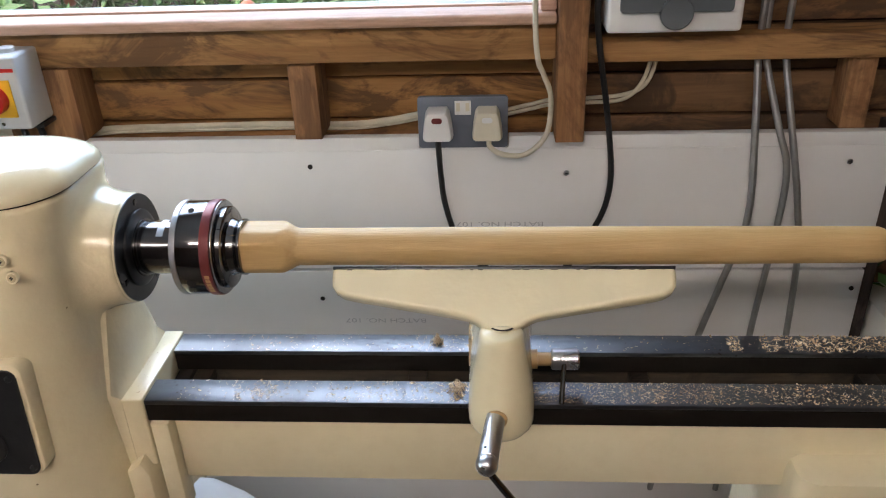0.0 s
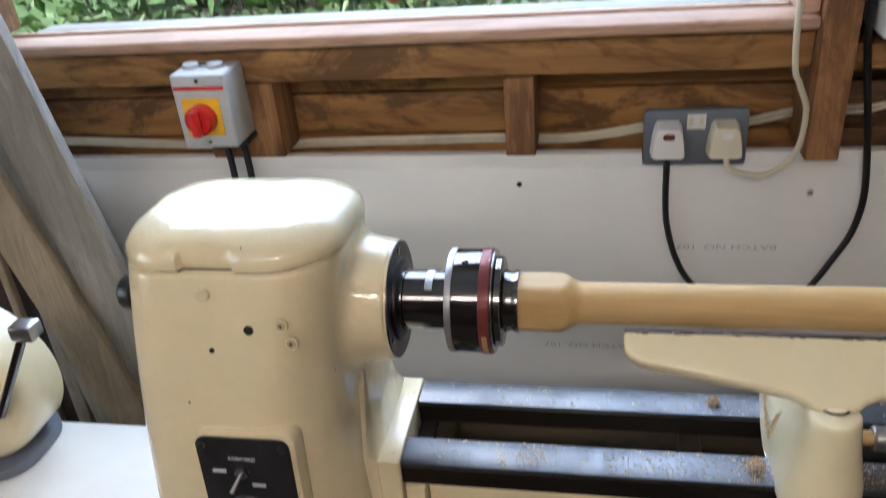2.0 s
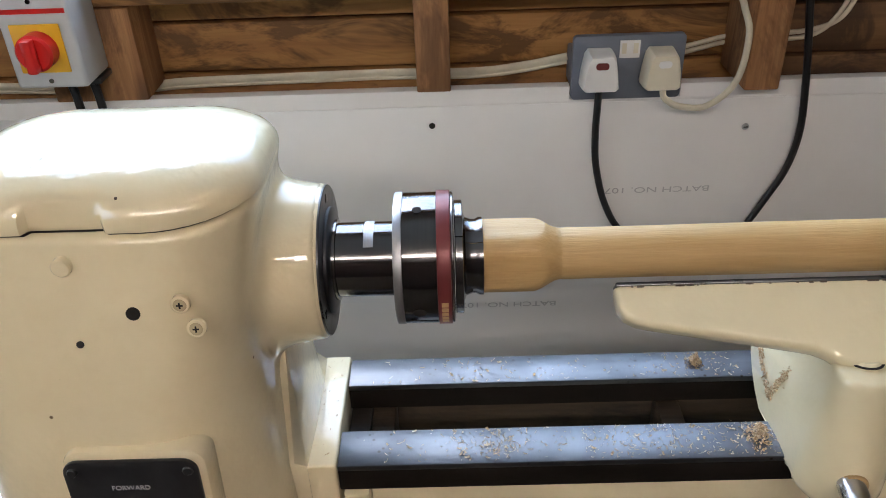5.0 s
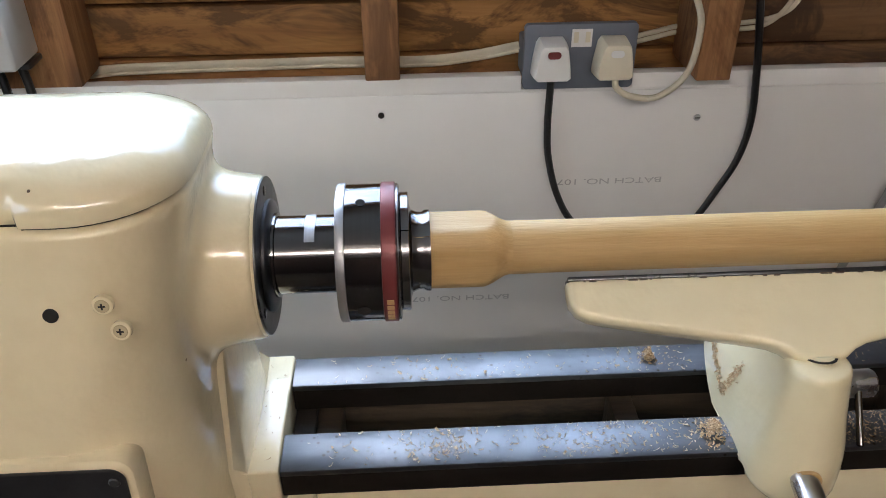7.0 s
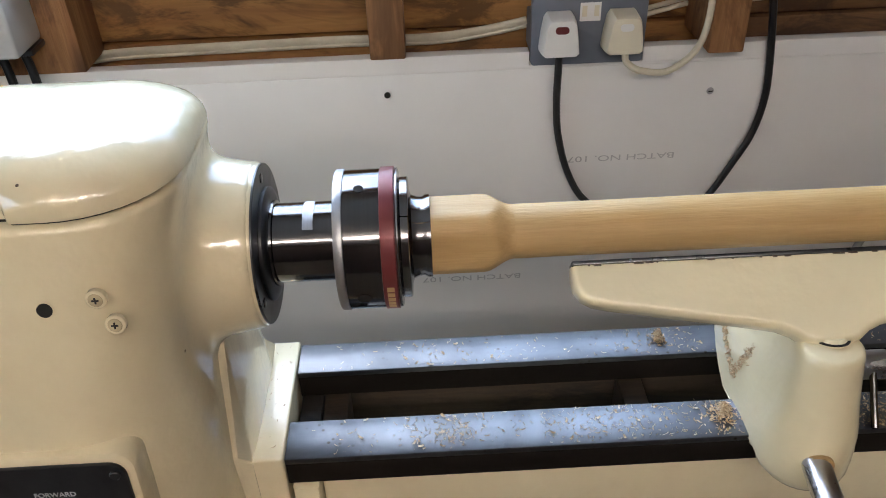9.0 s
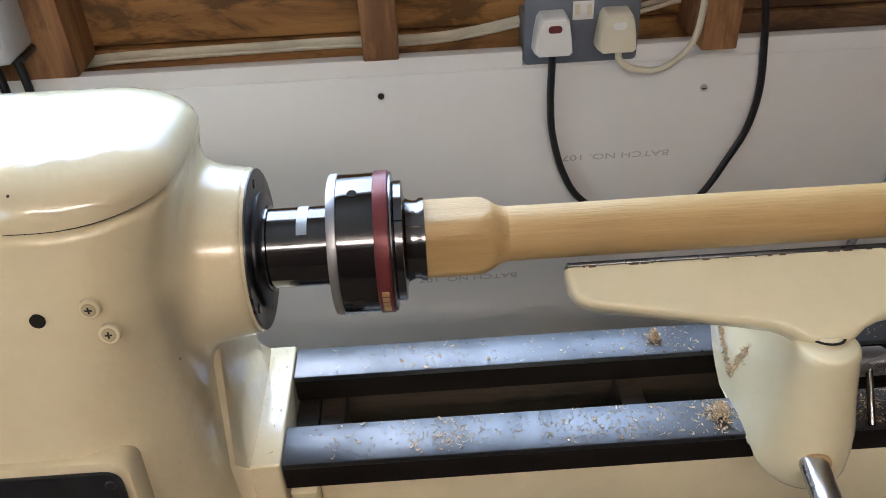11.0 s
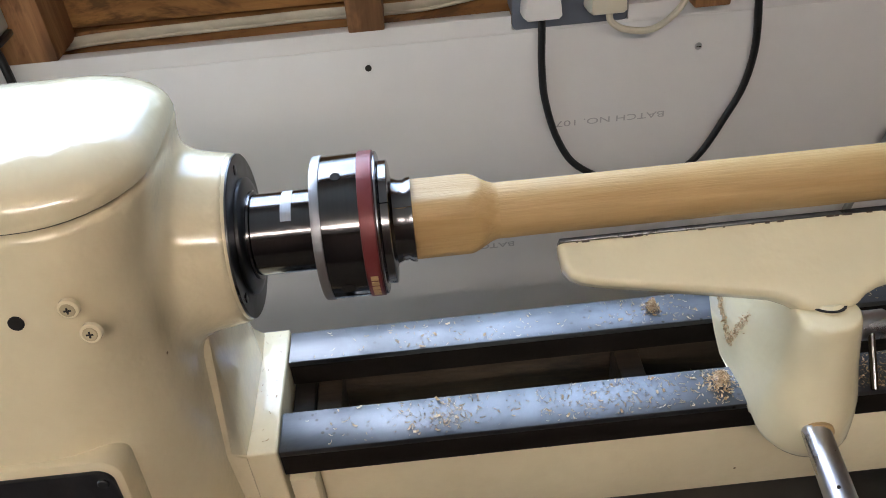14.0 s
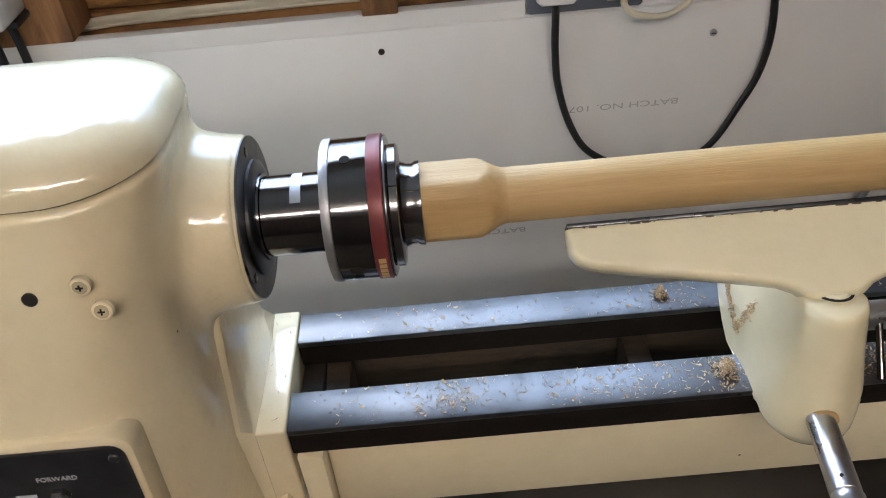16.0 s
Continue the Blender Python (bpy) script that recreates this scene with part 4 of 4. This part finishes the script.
cable("conduit", [(0.732, 0.548, 1.45), (0.732, 0.548, 1.22), (0.736, 0.540, 1.16), (0.758, 0.497, 1.06), (0.778, 0.486, 0.99), (0.778, 0.486, 0.88), (0.765, 0.486, 0.68), (0.75, 0.486, 0.3)], 0.0055, CONDUIT, "braided steel conduit hanging down the wall")
cable("conduit", [(0.762, 0.54, 1.45), (0.762, 0.54, 1.25), (0.764, 0.537, 1.17), (0.778, 0.497, 1.06), (0.805, 0.486, 0.93), (0.825, 0.486, 0.78), (0.835, 0.486, 0.3)], 0.0055, CONDUIT, "braided steel conduit hanging down the wall")

# isolator switch
iso = thing("isolator_switch", (-0.45, 0.45, 1.10), "light grey isolator box with a red rotary knob", "switch")
IX0, IX1, IY, IZ0, IZ1 = -0.5035, -0.4165, 0.424, 1.098, 1.2135
ib = part("case", box(IX0, IX1, IY, 0.497, IZ0, IZ1, 0.005, 3), BOX_GREY, iso)
part("base", box(IX0 + 0.002, IX1 + 0.002, 0.455, 0.4965, IZ0 - 0.008, IZ0 - 0.0003, 0.002), BLACK_PLASTIC, iso)
part("red_stripe", box(IX0 + 0.004, IX1 - 0.004, IY - 0.0013, IY - 0.0002, 1.190, 1.1955), RED, iso)
part("yellow_plate", box(-0.491, -0.4315, IY - 0.003, IY - 0.0002, 1.119, 1.178, 0.001), YELLOW, iso)
kb = part("knob", disc_y(-0.4605, 1.1485, IY - 0.024, IY - 0.0032, 0.022, 32, None, 0.003), RED, iso, "round red rotary knob")
part("grip", box(-0.4665, -0.4545, IY - 0.038, IY - 0.0235, 1.1285, 1.1685, 0.003), RED, kb)
for gx in (-0.482, -0.444):
    part("gland", loft([[(gx + r * math.cos(2 * math.pi * i / 20), 0.46 + r * math.sin(2 * math.pi * i / 20), z) for i in range(20)] for z, r in ((IZ1 - 0.0005, 0.0125), (IZ1 + 0.006, 0.0125), (IZ1 + 0.0075, 0.011))]), BOX_GREY, iso)
for sx, sz in ((-0.460, 1.204), (-0.460, 1.108)):
    part("screw", disc_y(sx, sz, IY - 0.0015, IY + 0.0002, 0.0028, 12), STEEL_DARK, iso)
structure("mounting_block", box(-0.50, -0.376, 0.4975, 0.574, 1.05, 1.173, 0.003), PINE_Z, "pine block behind the isolator", "block")
for cx in (-0.462, -0.433):
    cable("black_flex", [(cx, 0.47, 1.097), (cx + 0.002, 0.475, 1.05), (cx + 0.004, 0.47, 0.9), (cx + 0.02, 0.46, 0.6), (cx + 0.03, 0.45, 0.2), (cx + 0.03, 0.44, 0.01)], 0.0055, BLACK_RUBBER, "black flex dropping from the isolator")

# fuse box
fb = thing("fuse_box", (0.57, 0.48, 1.22), "white fuse box with a smoked cover on the wall", "fuse box")
part("case", box(0.473, 0.666, 0.452, 0.574, 1.222, 1.45, 0.006, 3), WHITE_PLASTIC, fb)
part("cover", prism([(0.5695 + x, 1.335 + z) for x, z in rounded(0.160, 0.165, 0.006)], 0.443, 0.4518, 0.002), SMOKED, fb, "smoked plastic cover")
part("finger_lip", disc_y(0.5695, 1.252, 0.440, 0.4515, 0.024, 32, None, 0.002), SMOKED, fb)

# ---- beside and below the lathe ----
bag = loft([[(-0.095 + w * math.sin(a) * (0.75 if math.sin(a) < 0 else 0.88), 0.03 - d * math.cos(a), z) for a in [2 * math.pi * i / 40 for i in range(40)]] for z, w, d in ((0.0, 0.31, 0.22), (0.32, 0.28, 0.20), (0.47, 0.225, 0.17), (0.57, 0.162, 0.13), (0.65, 0.098, 0.09), (0.70, 0.052, 0.055), (0.725, 0.026, 0.03), (0.732, 0.01, 0.012))])
solid("dust_bag", bag, WHITE_PLASTIC, "white smooth peaked plastic sack under the bed", "sack", sharp=60)

def lean_board(name, a, b, width, thick, material, label):
    """A board leaning along the line a to b."""
    a, b = Vector(a), Vector(b)
    d = b - a
    bm = box(-width / 2, width / 2, -thick / 2, thick / 2, 0, d.length, 0.003)
    z = d.normalized()
    y = Vector((0, 1, 0)) - z * z.y
    y.normalize()
    x = y.cross(z)
    m = Matrix((x, y, z)).transposed().to_4x4()
    bmesh.ops.transform(bm, matrix=Matrix.Translation(a) @ m, verts=bm.verts[:])
    return solid(name, bm, material, label, "board", group="boards leaning in the corner")


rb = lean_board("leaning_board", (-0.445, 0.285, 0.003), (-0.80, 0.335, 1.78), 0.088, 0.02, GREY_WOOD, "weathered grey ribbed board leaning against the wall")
lean_board("leaning_board", (-0.46, 0.265, 0.003), (-0.93, 0.315, 1.70), 0.078, 0.018, TAN_WOOD, "tan plank leaning against the wall")
lean_board("leaning_board", (-0.66, 0.345, 0.003), (-0.86, 0.385, 1.75), 0.10, 0.018, GREY_WOOD, "weathered grey board leaning against the wall")
# Added dark sheet that gives the gaps between the battens their shade.
lean_board("leaning_board", (-0.79, 0.44, 0.003), (-0.95, 0.478, 1.0), 0.35, 0.012, FENCE, "wide dark board added to darken the gaps between the battens")
for k, (x, w) in enumerate(((-0.74, 0.03), (-0.79, 0.02), (-0.84, 0.035), (-0.90, 0.02), (-0.96, 0.03), (-0.70, 0.016))):
    lean_board("upright_batten", (x, 0.385, 0.003), (x - 0.03, 0.445, 1.0), w * 0.8, 0.015, TAN_WOOD if k % 2 else GREY_WOOD, "narrow tan batten standing against the wall")

gr = thing("outboard_wheel", (-0.62, 0.0, 0.872), "cream round guard with a chrome clamp on the outboard arm", "machine")
part("guard", loft([[(-0.621 + r * math.cos(2 * math.pi * i / 48), y, 0.974 + r * math.sin(2 * math.pi * i / 48)) for i in range(48)] for y, r in ((-0.034, 0.07), (-0.032, 0.088), (-0.024, 0.098), (-0.01, 0.102), (0.04, 0.102))]), CREAM, gr, "", 50)
part("clamp_block", box(-0.478, -0.452, -0.052, -0.03, 1.080, 1.098, 0.003), CHROME, gr)
part("clamp_arm", rod((-0.468, -0.042, 1.086), (-0.545, -0.040, 0.965), 0.005, 0.005), STEEL_DARK, gr)
part("slotted_foot", loft([rrect(-0.72, -0.548, -0.055, 0.068, 0.045, z) for z in (0.872, 0.884)]), CLAD_GREY, gr)
part("foot_slot", loft([rrect(-0.70, -0.575, -0.005, 0.02, 0.012, z) for z in (0.8835, 0.8846)]), HOLE, gr)
part("guard_stalk", box(-0.64, -0.58, -0.01, 0.03, 0.885, 0.92, 0.004), CLAD_GREY, gr)

crate = thing("plant_crate", (1.09, 0.43, 0.0), "white crate with wrapped green plants beside the wall", "crate")
part("crate", box(0.965, 1.25, 0.36, 0.565, 0.0, 0.74, 0.006), WHITE_PAINT, crate)
lf = bmesh.new()
rnd = random.Random(5)
def leaf(bm, p, size, rnd):
    """One pointed leaf of four faces, folded along its middle."""
    m = Matrix.Translation(p) @ Euler((rnd.uniform(-1.2, 1.2), rnd.uniform(-1.2, 1.2), rnd.uniform(0, 6.28))).to_matrix().to_4x4()
    q = [bm.verts.new(m @ Vector(c)) for c in ((0, -size, 0), (size * 0.45, -0.2 * size, size * 0.12), (0, size, 0), (-size * 0.45, -0.2 * size, size * 0.12), (0, -0.1 * size, -0.03 * size))]
    for i in range(4):
        bm.faces.new((q[i], q[(i + 1) % 4], q[4]))
for i in range(160):
    leaf(lf, (rnd.uniform(0.975, 1.24), rnd.uniform(0.37, 0.55), rnd.uniform(0.745, 0.86)), 0.018, rnd)
part("plants", lf, LEAF, crate, "green leaves")

# ---- shavings ----
SHIFT = Vector((-0.0035, 0.001, 0))
def flakes(name, spots, label, seed):
    """Loose curled shavings: spots of (count, x0, x1, y0, y1, z, size)."""
    rnd = random.Random(seed)
    bm = bmesh.new()
    for count, x0, x1, y0, y1, z, size in spots:
        for i in range(count):
            x = min(max(rnd.gauss((x0 + x1) / 2, (x1 - x0) / 4), x0), x1) if size > 0 else rnd.uniform(x0, x1)
            s = 0.95 * abs(size) * rnd.choice((0.28, 0.36, 0.45, 0.55, 0.65, 0.95))
            m = Matrix.Translation((x, rnd.uniform(y0, y1), z + 0.0006)) @ Euler((rnd.uniform(-0.25, 0.25), rnd.uniform(-0.2, 0.2), rnd.uniform(0, 6.28))).to_matrix().to_4x4()
            w = s * rnd.choice((0.1, 0.14, 0.18, 0.25, 0.5))
            lo = [bm.verts.new(m @ Vector((s * u, -w, s * 0.35 * u * u))) for u in (-1, 0, 1)]
            hi = [bm.verts.new(m @ Vector((s * u, w * 0.7, s * 0.35 * u * u + 0.0003))) for u in (-1, 0, 1)]
            for k in (0, 1):
                bm.faces.new((lo[k], lo[k + 1], hi[k + 1], hi[k]))
    return solid(name, bm, SHAVING, label, "shavings", "stuff")


def heap(name, cx, cy, z, r, h, n, seed, label):
    rnd = random.Random(seed)
    bm = bmesh.new()
    for i in range(n):
        a, q = rnd.uniform(0, 6.28), abs(rnd.gauss(0, 0.5))
        p = (cx + r * q * math.cos(a), cy + r * q * math.sin(a), z + h * max(0, 1 - q) * rnd.random() + 0.0005)
        leaf(bm, p, rnd.uniform(0.0009, 0.0021), rnd)
    return solid(name, bm, SHAVING, label, "sawdust", "stuff")


NY0, NY1, FY0, FY1 = -0.065, -0.030, 0.029, 0.061
flakes("shavings", [(90, -0.03, 0.11, NY0, NY1, BED, 0.0024), (110, 0.035, 0.085, NY0 + 0.006, NY1, BED, 0.0028), (90, -0.06, 0.29, NY0, NY1, BED, -0.0022), (420, 0.13, 0.29, NY0, NY1, BED, -0.0022), (120, 0.2, 0.29, FY0, FY1, BED, -0.0022), (110, -0.05, 0.28, FY0, FY1, BED, -0.0024), (50, 0.0, 0.1, FY0, FY1, BED, 0.0024), (22, -0.092, -0.073, -0.06, 0.06, 0.9607, -0.002)], "scattered pale wood shavings on the bed", 3)
flakes("shavings", [(1900, 0.355, 0.55, NY0, NY1, BED, -0.0017), (1300, 0.55, 0.80, NY0, NY1, BED, -0.0020), (90, 0.36, 0.62, FY0, FY1, BED, -0.0026), (1300, 0.62, 0.95, FY0, FY1, BED, -0.0038), (110, 0.582, 0.597, FY0, FY1, BED, -0.003)], "thick pale wood shavings on the bed", 4)
heap("sawdust", 0.272, -0.046, BED, 0.014, 0.016, 420, 7, "small heap of sawdust against the rest holder")
heap("sawdust", 0.245, 0.046, BED, 0.008, 0.013, 300, 8, "small clump of sawdust on the bed")


# sawdust caught on the sides of the holder
from mathutils.bvhtree import BVHTree
hold = [o for o in rest.children if o.name.startswith("holder")][0]
tree = BVHTree.FromPolygons([v.co + rest.location for v in hold.data.vertices], [p.vertices[:] for p in hold.data.polygons])
rnd = random.Random(17)
dust = bmesh.new()
for (y0, z0), (y1, z1), count in (((0.012, 1.004), (-0.020, 0.978), 220), ((-0.020, 0.978), (-0.034, 1.018), 260)):
    for i in range(count):
        t = rnd.random()
        p = Vector((0.2, y0 + (y1 - y0) * t + rnd.gauss(0, 0.002), z0 + (z1 - z0) * t + rnd.gauss(0, 0.0025)))
        hit = tree.ray_cast(p, Vector((1, 0, 0)))
        if hit[0]:
            leaf(dust, hit[0] - SHIFT + Vector((-0.0006, 0, 0)), rnd.uniform(0.0008, 0.0018), rnd)
solid("sawdust", dust, SHAVING, "damp sawdust stuck to the rest holder", "sawdust", "stuff")

SHIFT = Vector((0, 0, 0))
# ---- garden beyond the window ----
gm = bmesh.new()
bmesh.ops.create_grid(gm, x_segments=60, y_segments=60, size=60, matrix=Matrix.Translation((0, 60.75, 0)))
for v in gm.verts:
    v.co.z = -0.06 + 0.03 * noise.noise(v.co * 0.7)
structure("ground", gm, GRASS, "mown green lawn outside the window", "lawn")
kerb = thing("garden_wall", (-0.4, 6.3, -0.1), "low mossy concrete garden wall", "garden wall", kind="structure")
part("block", box(-1.25, 0.37, 6.2, 6.4, -0.1, 0.18, 0.02), STONE, kerb)
fence = thing("fence", (0, 6.6, -0.1), "dark stained timber garden fence", "fence", kind="structure")
for i in range(58):
    part("slat", box(-4.2 + i * 0.15, -4.2 + i * 0.15 + 0.14, 6.6, 6.625 + 0.006 * (i % 2), -0.1, 1.65, 0.003), FENCE, fence)


def bush(name, cx, cy, base, w, h, count, size, mat, label, seed, category="bush"):
    """A bush of bare stems and many loose leaves in uneven clumps."""
    rnd = random.Random(seed)
    b = thing(name, (cx, cy, base), label, category)
    stems, crown = bmesh.new(), bmesh.new()
    clumps = []
    for i in range(26):
        a = rnd.uniform(0, 6.28)
        q = rnd.random() ** 0.6
        p = Vector((cx + w * q * math.cos(a), cy + w * 0.7 * q * math.sin(a), base + h * rnd.uniform(0.15, 1.0)))
        clumps.append((p, rnd.uniform(0.12, 0.30) * w))
        if i < 12:
            rod((cx + rnd.uniform(-0.05, 0.05), cy, base), tuple(p), 0.018, 0.006, 6, 0.3, stems)
    for i in range(count):
        p, r = rnd.choice(clumps)
        leaf(crown, p + Vector((rnd.gauss(0, r), rnd.gauss(0, r), rnd.gauss(0, r))), size * rnd.uniform(0.6, 1.3), rnd)
    part("stem", stems, BARK, b)
    part("crown", crown, mat, b)
    return b, clumps


for cx, cy, h, seed in ((-2.05, 3.0, 1.2, 11), (-1.25, 3.3, 1.25, 12), (-0.75, 2.9, 1.1, 13)):
    b, cl = bush("apple_bush", cx, cy, -0.08, 0.62, h, 3200, 0.048, LEAF, "leafy apple bush with green apples in the garden", seed, "apple tree")
    rnd = random.Random(seed + 50)
    for i in range(9):
        p, r = rnd.choice(cl)
        am = bmesh.new()
        bmesh.ops.create_uvsphere(am, u_segments=12, v_segments=8, radius=rnd.uniform(0.030, 0.040), matrix=Matrix.Translation(p + Vector((rnd.uniform(-r, r), -0.8 * r - 0.1, rnd.uniform(-r, r)))) @ Matrix.Diagonal((1, 1, 0.88, 1)))
        part("apple", am, APPLE_RED if i % 4 == 0 else APPLE, b)
bush("apple_bush", 0.05, 2.3, -0.08, 0.26, 1.05, 330, 0.05, LEAF, "thin leafy apple branches in front of the lawn", 21, "apple tree")
bush("fern", 0.92, 2.75, -0.08, 0.45, 0.98, 1900, 0.045, FERN, "bright green ferns and leaves by the lawn", 31, "fern")
bush("fern", 0.42, 2.6, -0.08, 0.16, 0.88, 520, 0.03, FERN_DRY, "dry reddish fern fronds", 32, "fern")
for cx, cy, h, seed in ((-3.6, 9.5, 4.2, 41), (-1.0, 10.5, 3.4, 42), (2.8, 10.0, 4.4, 43), (5.5, 9.0, 4.0, 44), (-6.5, 9.0, 4.4, 45)):
    bush("tree", cx, cy, 0.0, 1.6, h, 2200, 0.12, LEAF, "leafy green tree behind the fence", seed, "tree")
